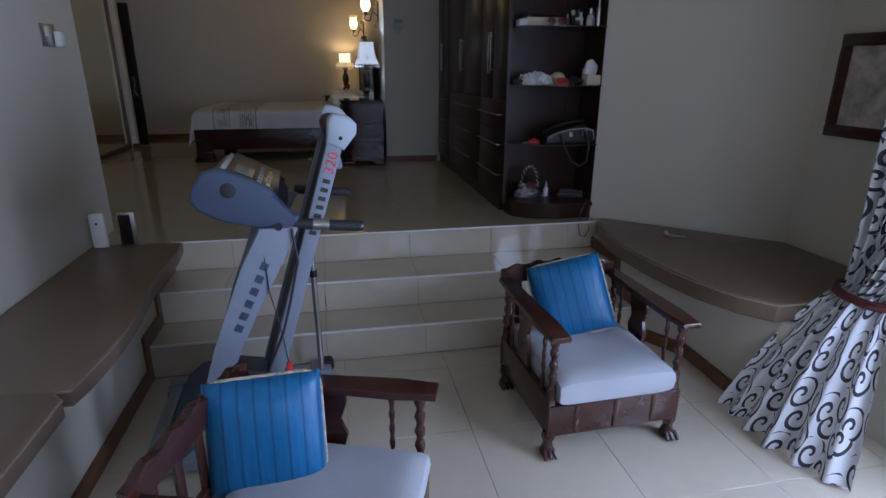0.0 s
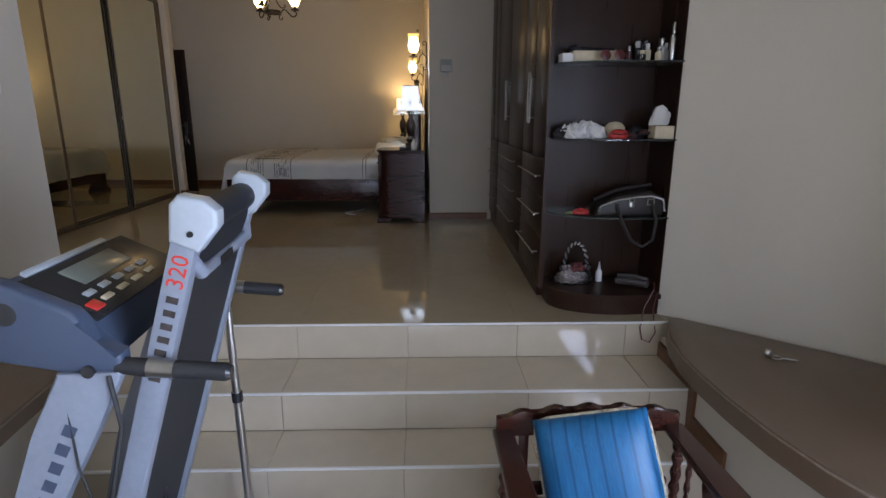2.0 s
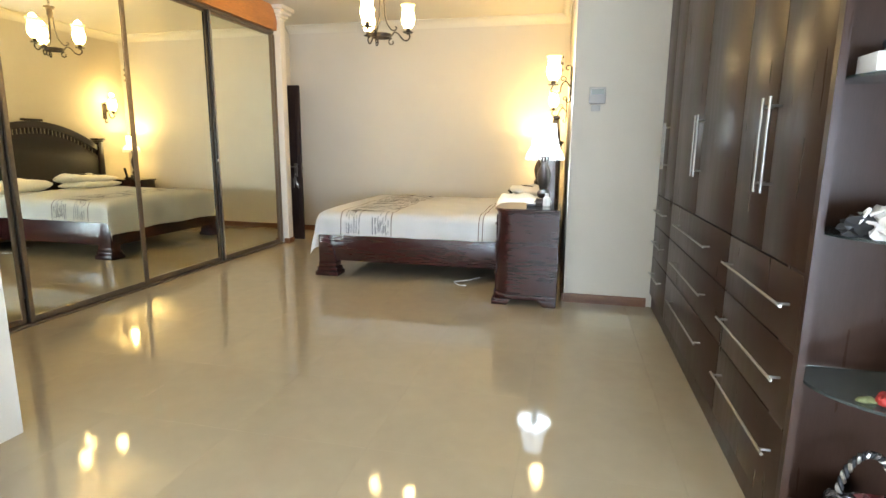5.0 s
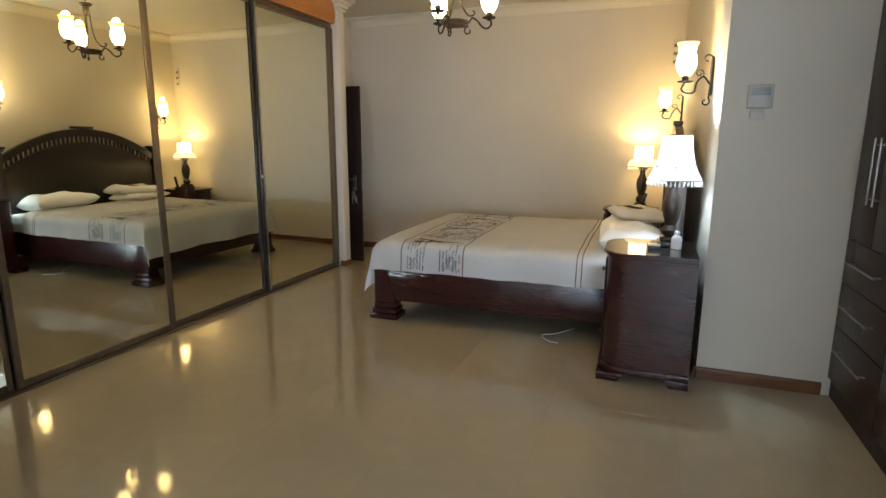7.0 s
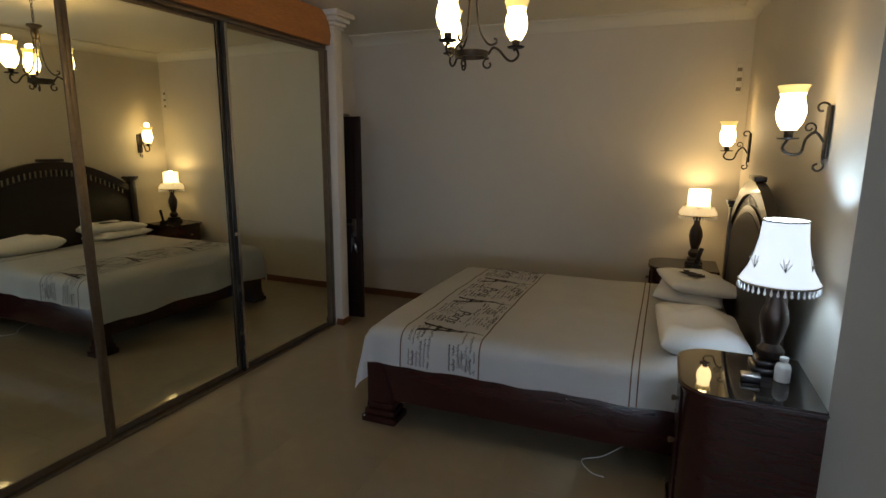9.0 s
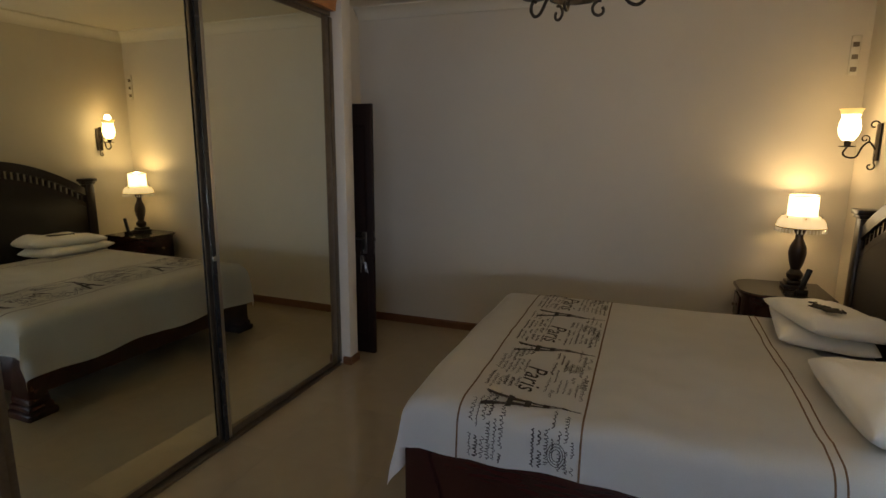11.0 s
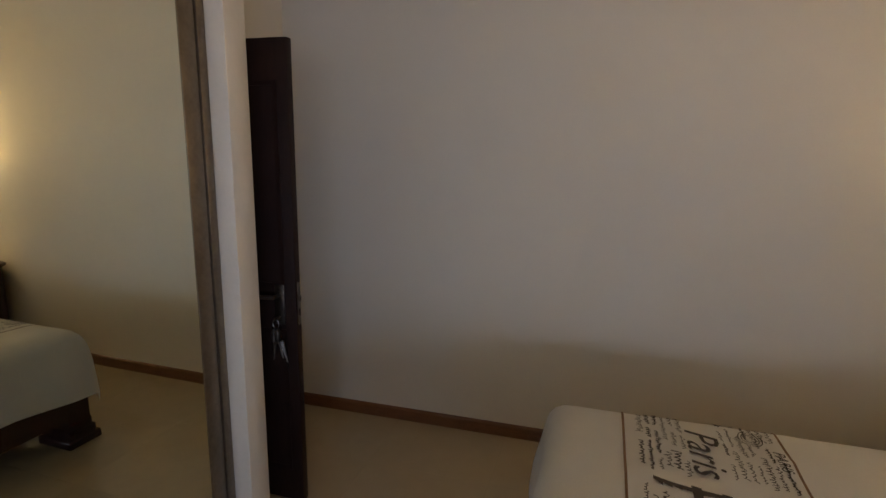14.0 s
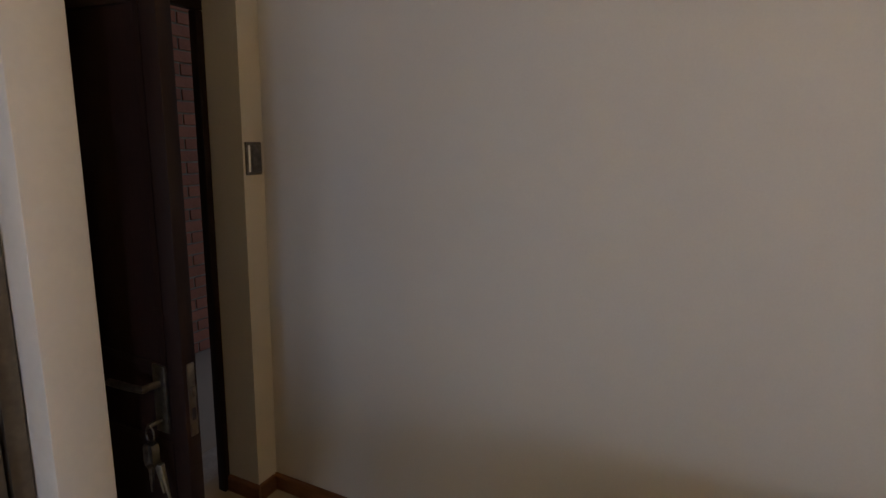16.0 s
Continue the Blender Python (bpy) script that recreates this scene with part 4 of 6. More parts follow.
tube([(-0.106, N0 - 0.0205, 1.285), (-0.106, N0 - 0.022, 1.285)], [0.03, 0.027], 16, cup)
part("cup_recess", cup, M["black"], co)
for y in (N0, N1 + 0.03):
    part("base_tube", box(-0.62, y - 0.03, 0.03, 0.12, y + 0.03, 0.085, 0.008), M["tm_grey"], tm)
    part("foot_pad", box(-0.63, y - 0.035, 0.0, -0.56, y + 0.035, 0.03, 0.006), M["black"], tm)
    part("foot_pad", box(0.05, y - 0.035, 0.0, 0.12, y + 0.035, 0.03, 0.006), M["black"], tm)
part("cross_tube", box(-0.60, N0 + 0.031, 0.035, -0.54, N1 - 0.001, 0.08, 0.006), M["tm_grey"], tm)
part("cross_tube", box(0.02, N0 + 0.031, 0.035, 0.08, N1 - 0.001, 0.08, 0.006), M["tm_grey"], tm)
mc = [(-0.50, 0.082), (-0.50, 0.15), (-0.42, 0.22), (-0.25, 0.245), (-0.05, 0.20), (0.02, 0.12), (0.02, 0.082)]
part("motor_cover", prism(mc, N0 + 0.09, N1 - 0.02, "y", bevel=0.02, seg=3), M["tm_blue"], tm, "dark blue motor hood")
st = part("support_leg", tube([(0.205, 1.80, 0.045), (0.195, 1.80, 0.62), (0.19, 1.80, 1.11)], [0.017, 0.017, 0.014], 10), M["silver"], tm, "chromed support leg")
part("collar", tube([(0.196, 1.80, 0.63), (0.195, 1.80, 0.67)], 0.022, 10), M["blackgloss"], st)
part("leg_foot", box(0.14, 1.765, 0.0005, 0.26, 1.90, 0.05, 0.012), M["tm_grey"], tm)
part("wheel", tube([(0.245, 1.83, 0.035), (0.245, 1.90, 0.035)], 0.0345, 16), M["black"], tm)
part("gas_strut", tube([(-0.02, 1.45, 0.10), (0.015, 1.45, 0.36), (0.05, 1.45, 0.64)], [0.014, 0.014, 0.006], 8), M["blackgloss"], tm)
part("power_cord", tube([(0.12, N0 - 0.03, 1.12), (0.135, N0 - 0.035, 0.98), (0.09, N0 - 0.035, 0.80), (0.05, N0 - 0.03, 0.66), (-0.02, N0 - 0.03, 0.5), (-0.07, N0 - 0.03, 0.25), (-0.1, N0 - 0.03, 0.09)], 0.006, 6), M["black"], tm)
part("safety_cord", tube([(0.0, N0 - 0.02, 1.06), (0.01, N0 - 0.03, 0.86), (0.04, N0 - 0.03, 0.7), (0.06, N0 - 0.03, 0.52)], 0.003, 6), M["black"], tm)
part("safety_clip", box(0.05, N0 - 0.045, 0.46, 0.075, N0 - 0.025, 0.52, 0.004), M["red"], tm)

# the machine stands slightly askew to the steps
tm.matrix_basis = Matrix.Translation((0.145, 1.12, 0)) @ pose(0, 0, 0, 0, 0, 3.2) @ Matrix.Translation((-0.2, 0.3, 0))

# ---- bed ----
BY0, BY1, BXF = 6.07, 7.93, -1.415
bed = thing("bed", "dark red mahogany double bed with an arched headboard", "bed", (-0.3, 7.08, F))
RZ0, RZ1 = F + 0.15, F + 0.40
part("side_rail", box(BXF + 0.10, BY0 + 0.012, RZ0, 0.70, BY0 + 0.05, RZ1, 0.008), M["mahogany"], bed)
part("side_rail", box(BXF + 0.10, BY1 - 0.05, RZ0, 0.70, BY1 - 0.012, RZ1, 0.008), M["mahogany"], bed)
part("foot_rail", box(BXF + 0.015, BY0 + 0.12, RZ0, BXF + 0.055, BY1 - 0.12, RZ1 + 0.02, 0.008), M["mahogany"], bed)
part("slat_base", box(BXF + 0.06, BY0 + 0.055, RZ1 - 0.10, 0.69, BY1 - 0.055, RZ1 - 0.03), M["darkwood"], bed)
for y0, y1 in ((BY0 - 0.01, BY0 + 0.13), (BY1 - 0.13, BY1 + 0.01)):
    leg = part("foot_block", prism([(BXF + 0.02, F + 0.13), (BXF + 0.19, F + 0.13), (BXF + 0.17, F + 0.24), (BXF + 0.13, F + 0.33), (BXF + 0.12, F + 0.43), (BXF + 0.02, F + 0.43)], y0 + 0.01, y1 - 0.01, "y", bevel=0.006), M["mahogany"], bed)
    for a, b, o in ((0.0005, 0.045, 0.03), (0.046, 0.085, 0.015), (0.086, 0.129, 0.004)):
        part("plinth_step", box(BXF + 0.02 - o, y0 + 0.01 - o, F + a, BXF + 0.19 + o, y1 - 0.01 + o, F + b, 0.008), M["mahogany"], leg)
# headboard
HC, HW = 7.09, 0.97
HX0, HX1 = 0.72, 0.775
for y in (HC - HW, HC + HW):
    p = part("headboard_post", box(HX0 - 0.01, y - 0.045, F + 0.0005, HX1 + 0.012, y + 0.045, F + 1.24, 0.006), M["darkwood"], bed)
    for a, b, o in ((1.241, 1.262, 0.012), (1.263, 1.295, 0.024)):
        part("cap_moulding", box(HX0 - 0.01 - o, y - 0.045 - o, F + a, HX1 + 0.012 + o, y + 0.045 + o, F + b, 0.006), M["darkwood"], p)


def arch(r, n=24, drop=0.0):
    """Points (y, z) of the headboard's arch from post to post."""
    out = []
    for i in range(n + 1):
        u = i / n * 2 - 1
        out.append((HC + u * (HW - 0.046), F + r + 0.30 * (1 - abs(u) ** 2.0) - drop))
    return out


top, low = arch(1.20), arch(1.20, drop=0.085)
part("arch_rail", prism(top + low[::-1], HX0, HX1, "x", bevel=0.006), M["darkwood"], bed)
low2, low3 = arch(1.20, drop=0.155), arch(1.20, drop=0.20)
part("inner_arch", prism(low2 + low3[::-1], HX0 + 0.008, HX1 - 0.008, "x", bevel=0.004), M["darkwood"], bed)
part("centre_crest", box(HX0 - 0.006, HC - 0.13, F + 1.50, HX1 + 0.006, HC + 0.13, F + 1.53, 0.006), M["darkwood"], bed)
for i in range(34):
    u = (i + 0.5) / 34 * 2 - 1
    y = HC + u * (HW - 0.06)
    z = F + 1.20 + 0.30 * (1 - u * u)
    part("spindle", box(HX0 + 0.016, y - 0.011, z - 0.158, HX1 - 0.016, y + 0.011, z - 0.083), M["darkwood"], bed, smooth=False)
padp = [(HC - HW + 0.046, F + 0.42), (HC + HW - 0.046, F + 0.42)] + low3[::-1]
part("leather_panel", prism(padp, HX0 + 0.004, HX1 - 0.004, "x", bevel=0.012), M["leather"], bed, "dark buttonless leather panel")
mt = thing("mattress", "thick mattress lying under a white duvet", "mattress", (-0.35, 7.08, RZ1))
part("pad", box(BXF + 0.07, BY0 + 0.06, RZ1 - 0.028, 0.70, BY1 - 0.06, F + 0.575, 0.04, seg=3), M["linen"], mt)
# duvet: one draped sheet with thickness
DT = F + 0.612
dv = thing("duvet", "white cotton duvet with a printed script band, spread smooth", "duvet", (-0.5, 7.08, RZ1))


def fold_over(d, edge, drop):
    """How far a cloth point lies across and below when it passes an edge by d."""
    r = 0.07
    if d <= edge - r:
        return d, 0.0
    s = d - (edge - r)
    if s < r * math.pi / 2:
        return edge - r + r * math.sin(s / r), r * (1 - math.cos(s / r))
    return edge, r + (s - r * math.pi / 2)


def duvet_at(u, v, lift=0.0):
    """A point of the duvet: u runs from the head to the foot, v across, in metres of cloth."""
    cx, half_y = -0.42, (BY1 - BY0) / 2 + 0.005
    x, dzx = fold_over(u, 0.985, 0)
    y, dzy = fold_over(abs(v), half_y, 0)
    n0 = noise.noise(Vector((u * 2.2, v * 2.2, 1.0))) * 0.014 + noise.noise(Vector((u * 6, v * 6, 4.0))) * 0.006 + (1 - abs(noise.noise(Vector((u * 3.1 + v * 1.4, v * 2.3 - u, 7.0))))) ** 6 * 0.008
    drop = max(dzx, dzy) if min(dzx, dzy) <= 0 else math.hypot(dzx, dzy)
    flare = (0.022 + 0.02 * math.sin(u * 11 + 1) + 0.012 * math.sin(u * 23 + 2)) * min(1, dzy * 5) + 0.05 * min(1, dzy * 2.5) * (0.0 if dzx <= 0 else 1)
    flx = 0.03 * math.sin(v * 9) * min(1, dzx * 4)
    crown = 0.018 * (1 - (v / half_y) ** 2) if abs(v) < half_y else 0
    z = DT + crown + n0 * (1 if drop == 0 else 0.4) - min(drop, 0.42) + lift * (1 if drop < 0.05 else 0.2)
    s = 1 if v >= 0 else -1
    if dzy > 0.06:
        y = y + lift
    if dzx > 0.06:
        x = x + lift
    return Vector((cx - x - flx - 0.04 * min(1, dzx * 3), 7.0 + s * (y + flare * 0.5), z))


def duvet_sheet(uu, vv, lift, nu, nv):
    bm = bmesh.new()
    g = [[bm.verts.new(duvet_at(uu[0] + (uu[1] - uu[0]) * i / nu, vv[0] + (vv[1] - vv[0]) * j / nv, lift)) for j in range(nv + 1)] for i in range(nu + 1)]
    for i in range(nu):
        for j in range(nv):
            bm.faces.new((g[i][j], g[i][j + 1], g[i + 1][j + 1], g[i + 1][j]))
    return bm


U0, U1, VH = -0.78, 1.30, 1.12
bm = duvet_sheet((U0, U1), (-VH, VH), 0.0, 64, 72)
bmesh.ops.solidify(bm, geom=bm.faces[:], thickness=-0.014)
cv = part("cover", bm, M["linen"], dv)


def stripe(u, w, v0, v1, mat_, name):
    part(name, duvet_sheet((u - w / 2, u + w / 2), (v0, v1), 0.0035, 1, 90), mat_, cv)


for u in (0.245, 0.735):
    stripe(u, 0.008, -VH, VH, M["inkbrown"], "printed_line")
for u in (-0.565, -0.60):
    stripe(u, 0.007, -VH, VH, M["inkbrown"], "printed_line")


def printed(shape_pts, u, v, name, w=0.004):
    """A drawn line on the duvet: points (along u, along v) round a spot, as a narrow ribbon."""
    bm = bmesh.new()
    pv = None
    pts = [Vector((u + p[0], v + p[1])) for p in shape_pts]
    for i, p in enumerate(pts):
        d = (pts[min(i + 1, len(pts) - 1)] - pts[max(i - 1, 0)])
        d = d.normalized() if d.length > 1e-6 else Vector((1, 0))
        nrm = Vector((-d.y, d.x)) * (w / 2)
        q = (bm.verts.new(duvet_at(*(p + nrm), 0.0035)), bm.verts.new(duvet_at(*(p - nrm), 0.0035)))
        if pv:
            bm.faces.new((pv[0], q[0], q[1], pv[1]))
        pv = q
    return bm


def blot(poly, u, v):
    """A filled print shape made of quads (four corners each)."""
    bm = bmesh.new()
    for q in poly:
        bm.faces.new([bm.verts.new(duvet_at(u + p[0], v + p[1], 0.0036)) for p in q])
    return bm


def join(bms):
    out = bmesh.new()
    for b in bms:
        me = bpy.data.meshes.new("tmp")
        b.to_mesh(me)
        b.free()
        out.from_mesh(me)
        bpy.data.meshes.remove(me)
    return out


rng = random.Random(4)
for k in range(-1, 4):
    v = -0.82 + k * 0.612          # foot of each tower
    # tower lies along the band: its base near the foot of the bed, its tip towards the head
    tower = []
    for i in range(16):
        f0, f1 = i / 16, (i + 1) / 16
        w0, w1 = 0.062 * (1 - f0) ** 2.1 + 0.004, 0.062 * (1 - f1) ** 2.1 + 0.004
        a, b = 0.66 - f0 * 0.40, 0.66 - f1 * 0.40
        if i < 4:
            tower.append([(a, -w0), (b, -w1), (b, -w1 * 0.45), (a, -w0 * (0.75 - 0.06 * i))])
            tower.append([(a, w0), (b, w1), (b, w1 * 0.45), (a, w0 * (0.75 - 0.06 * i))])
        elif i % 3 == 1:
            tower.append([(a, -w0 * 1.3), (b, -w1 * 1.3), (b, w1 * 1.3), (a, w0 * 1.3)])
        else:
            tower.append([(a, -w0), (b, -w1), (b, -w1 * 0.2), (a, -w0 * 0.2)])
            tower.append([(a, w0), (b, w1), (b, w1 * 0.2), (a, w0 * 0.2)])
    if -VH + 0.08 < v < VH - 0.08:
        part("printed_tower", blot([[(p[0], p[1]) for p in q] for q in tower], 0.0, v), M["ink"], cv, "printed lattice tower", smooth=False)
    scr = []
    for r in range(17):
        u = 0.275 + r * 0.0255
        if abs(u - 0.50) < 0.05:
            continue
        v0 = v + 0.085 + rng.random() * 0.05
        while v0 < v + 0.52:
            ln = 0.05 + rng.random() * 0.13
            ph, am, fr = rng.random() * 6, 0.005 + rng.random() * 0.007, 0.8 + rng.random() * 0.5
            n = int(ln / 0.0025)
            sw = [0.35 + 0.65 * abs(noise.noise(Vector((i * 0.31, ph, u * 40)))) * 2.2 for i in range(n)]
            pts = [(u + am * sw[i] * math.sin(i * fr + ph) + 0.25 * am * math.sin(i * 0.37 + ph), v0 + i * 0.0025 + 0.003 * sw[i] * math.cos(i * fr + ph)) for i in range(n)]
            pts = [q for q in pts if abs(q[1]) < VH - 0.02]
            if len(pts) > 4:
                scr.append(printed(pts, 0, 0, "s", 0.005 if rng.random() < 0.35 else 0.003))
            v0 += ln + 0.015 + rng.random() * 0.06
    for c in range(3):
        pts = [(0.335 + (0.035 - c * 0.009) * math.cos(a), v + 0.40 + (0.05 - c * 0.012) * math.sin(a)) for a in [i * 2 * math.pi / 24 for i in range(25)]]
        if max(abs(p[1]) for p in pts) < VH - 0.02:
            scr.append(printed(pts, 0, 0, "s", 0.003))
    if scr:
        tagged(part("printed_script", join(scr), M["ink"], cv, "brown printed handwriting", smooth=False), kind="stuff")
    for txt, u, vv, size in (("Paris", 0.50, v + 0.24, 0.14), ("PARIS", 0.278, v + 0.26, 0.045)):
        if abs(vv) < 0.86:
            c = duvet_at(u, vv, 0.006) - dv.location
            letters(txt, size, M["ink"], cv, Matrix.Translation(c) @ pose(0, 0, 0, 0, 0, -90), 0.0002, "printed_word")


def bed_pillow(at, rot, label, printed_one=False, thick=0.17):
    p = thing("bed_pillow", label, "pillow", group="pillows on the bed")
    part("case", cushion(0.44, 0.66, thick, (0, 0, -thick / 2), 22, 0.42, noise_amp=0.05, square=4), M["linen"], p)
    if printed_one:
        for i in range(4):
            pts = [(0.03 * math.cos(a) + rng.uniform(-0.1, 0.1), 0.1 * math.sin(a * 1.5) + rng.uniform(-0.02, 0.02), thick * 0.5 + 0.002) for a in [j * 0.5 for j in range(10)]]
            part("print_stroke", tube(pts, 0.006, 5), M["ink"], p)
    p.matrix_basis = pose(*at, *rot)
    return p


bed_pillow((0.47, 6.54, DT + 0.075), (2, 6, 4), "plump white cotton pillow on the duvet")
bed_pillow((0.46, 7.60, DT + 0.045), (0, 3, -6), "white pillow, bottom of a pair", thick=0.10)
bed_pillow((0.49, 7.55, DT + 0.125), (-2, 5, 10), "white pillow with dark printed motif, on top", True, 0.11)

# ---- bedside tables ----


def bedside(x0, x1, y0, y1, h, label):
    """A bow-cornered bedside table whose front faces the mirror doors."""
    t = thing("bedside_table", label, "bedside table", ((x0 + x1) / 2, (y0 + y1) / 2, F), "bedside tables of the bed")
    r = 0.14

    def outline(o):
        pts = [(x1, y0 - o), (x1, y1 + o)]
        for i in range(9):
            a = math.pi / 2 * i / 8
            pts.append((x0 - o + r - r * math.sin(a), y1 + o - r + r * math.cos(a)))
        for i in range(9):
            a = math.pi / 2 * i / 8
            pts.append((x0 - o + r - r * math.cos(a), y0 - o + r - r * math.sin(a)))
        return pts
    part("body", prism(outline(0.0), F + 0.085, F + h - 0.034), M["mahogany"], t)
    part("base_moulding", prism(outline(0.018), F + 0.05, F + 0.084, bevel=0.008), M["mahogany"], t)
    for yy in (y0 - 0.018, y1 - 0.112):
        part("bracket_foot", prism([(x0 - 0.018, F + 0.0005), (x0 + 0.10, F + 0.0005), (x0 + 0.14, F + 0.049), (x0 - 0.018, F + 0.049)], yy, yy + 0.13, "y", bevel=0.004), M["mahogany"], t)
        part("bracket_foot", prism([(x1 - 0.10, F + 0.0005), (x1, F + 0.0005), (x1, F + 0.049), (x1 - 0.14, F + 0.049)], yy, yy + 0.13, "y", bevel=0.004), M["mahogany"], t)
    part("top_moulding", prism(outline(0.006), F + h - 0.033, F + h - 0.019, bevel=0.005), M["mahogany"], t)
    part("top", prism(outline(0.02), F + h - 0.018, F + h - 0.004, bevel=0.005), M["mahogany"], t)
    part("glass_sheet", prism(outline(0.012), F + h - 0.0035, F + h, bevel=0.001, seg=1), M["glass_top"], t, "dark polished glass top")
    z = F + 0.10
    for k in range(3):
        z1 = z + (h - 0.15) / 3
        d = part("drawer", box(x0 - 0.008, y0 + r - 0.02, z, x0 - 0.0005, y1 - r + 0.02, z1 - 0.012, 0.004), M["mahogany"], t)
        part("knob", tube([(x0 - 0.0085, (y0 + y1) / 2, (z + z1) / 2), (x0 - 0.028, (y0 + y1) / 2, (z + z1) / 2), (x0 - 0.034, (y0 + y1) / 2, (z + z1) / 2)], [0.006, 0.014, 0.008], 10), M["bronze"], d)
        z = z1
    return F + h


n1 = bedside(0.363, 0.845, 5.518, 6.03, 0.76, "dark red mahogany bedside table with rounded corners and a glass top")
n2 = bedside(0.165, 0.70, 8.17, 8.63, 0.69, "mahogany bedside table in the corner beside the bed")


def table_lamp(x, y, z, hb, hs, rb, rt, shade, bulb_color, power, label, fringe):
    t = thing("table_lamp", label, "table lamp", (x, y, z), "pair of bedside lamps")
    part("foot", box(x - 0.07, y - 0.07, z + 0.0005, x + 0.07, y + 0.07, z + 0.03, 0.005), M["darkwood"], t)
    part("foot_step", box(x - 0.055, y - 0.055, z + 0.031, x + 0.055, y + 0.055, z + 0.058, 0.005), M["darkwood"], t)
    k = hb - 0.06
    part("baluster", lathe([(0.034, 0), (0.05, 0.06 * k), (0.052, 0.12 * k), (0.03, 0.2 * k), (0.046, 0.34 * k), (0.056, 0.5 * k), (0.05, 0.62 * k), (0.026, 0.76 * k), (0.024, 0.84 * k), (0.04, 0.9 * k), (0.044, 0.96 * k), (0.03, k)], (x, y, z + 0.0585)), M["darkwood"], t)
    zs = z + hb
    part("stem", tube([(x, y, zs), (x, y, zs + 0.07)], 0.007, 8), M["bronze"], t)
    part("bulb", lathe([(0.0, 0.071), (0.022, 0.085), (0.03, 0.115), (0.02, 0.14), (0.0, 0.15)], (x, y, zs), 12), M["bulb_warm"] if shade == "shade_lamp2" else M["shade_lamp1"], t)
    z0 = zs - 0.01
    prof = [(rb, 0.0), (rb * 0.94, 0.16 * hs), (rb * 0.80, 0.30 * hs), (rt * 1.02, 0.36 * hs), (rt, hs)] if shade == "shade_lamp2" else [(rb, 0.0), (rb - (rb - rt) * 0.45, 0.22 * hs), (rb - (rb - rt) * 0.72, 0.45 * hs), (rb - (rb - rt) * 0.9, 0.7 * hs), (rt, hs)]
    if shade == "shade_lamp2":
        sh = part("shade", shell(prof[3:], (x, y, z0), 36, 0.003), M[shade], t, "brightly lit fabric drum")
        part("scalloped_skirt", shell(prof[:4], (x, y, z0), 72, 0.003, wave=0.003, n=14), M["skirt_lamp2"], sh, "dimmer flared skirt of the shade")
    else:
        sh = part("shade", shell(prof, (x, y, z0), 36, 0.003), M[shade], t, "lit fabric shade")
    part("rim", tube([(x + (rt + 0.001) * math.cos(a), y + (rt + 0.001) * math.sin(a), z0 + hs) for a in [i * math.pi / 14 for i in range(28)]], 0.004, 6, closed=True), M["cord"], sh)
    part("lower_rim", tube([(x + (rb + 0.001) * math.cos(a), y + (rb + 0.001) * math.sin(a), z0) for a in [i * math.pi / 14 for i in range(28)]], 0.004, 6, closed=True), M["cord"], sh)
    for q in range(6):
        a = q * math.pi / 3 + 0.5
        rr = rb - (rb - rt) * 0.55 + 0.004
        bm = bmesh.new()
        for w in range(5):
            b = a + (w - 2) * 0.09
            r2 = rb - (rb - rt) * (0.5 + 0.12 * (w % 2)) + 0.004
            tube([(x + rr * math.cos(a), y + rr * math.sin(a), z0 + 0.24 * hs), (x + r2 * math.cos(b), y + r2 * math.sin(b), z0 + (0.38 + 0.06 * (w % 2)) * hs)], 0.0015, 5, bm)
        part("printed_sprig", bm, M["shade_print"], sh)
    if fringe:
        bm = bmesh.new()
        for i in range(40):
            a = 2 * math.pi * i / 40
            c = (x + rb * math.cos(a), y + rb * math.sin(a))
            lathe([(0.0, -0.034), (0.006, -0.026), (0.0045, -0.016), (0.002, -0.004), (0.002, 0)], (c[0], c[1], z0 - 0.003), 6, bm)
        part("bead_fringe", bm, M["china"], sh, "glass bead fringe")
    lamp("POINT", "bulb_light", Matrix.Translation((x, y, zs + 0.185)), power, bulb_color, radius=0.03)


table_lamp(0.70, 5.86, n1, 0.405, 0.255, 0.150, 0.082, "shade_lamp1", COOL, 30, "dark turned wood bedside lamp with a lit white fringed shade", True)
table_lamp(0.51, 8.455, n2, 0.443, 0.215, 0.150, 0.088, "shade_lamp2", WARM, 10, "dark turned wood bedside lamp with a lit warm cream shade", True)


def opal_cup(x, y, z, parent, s=1.0):
    """A lit bell glass standing on its cup."""
    g = part("glass_shade", shell([(0.030 * s, 0.0), (0.046 * s, 0.025 * s), (0.054 * s, 0.06 * s), (0.050 * s, 0.095 * s), (0.042 * s, 0.122 * s), (0.046 * s, 0.138 * s)], (x, y, z), 24, 0.003), M["shade_warm"], parent, "lit opal glass bell")
    part("amber_rim", shell([(0.0465 * s, 0.139 * s), (0.051 * s, 0.155 * s), (0.058 * s, 0.168 * s)], (x, y, z), 24, 0.003), M["shade_rim"], g)
    part("glass_base", lathe([(0.029 * s, 0.0), (0.029 * s, 0.004)], (x, y, z - 0.005), 16), M["shade_warm"], g)
    part("candle_cup", lathe([(0.008, -0.035 * s), (0.016 * s, -0.034 * s), (0.018 * s, -0.006)], (x, y, z), 14), M["iron"], parent)
    part("drip_pan", lathe([(0.006, -0.042 * s), (0.038 * s, -0.040 * s), (0.042 * s, -0.034 * s), (0.010, -0.0355 * s)], (x, y, z), 18), M["iron"], parent)


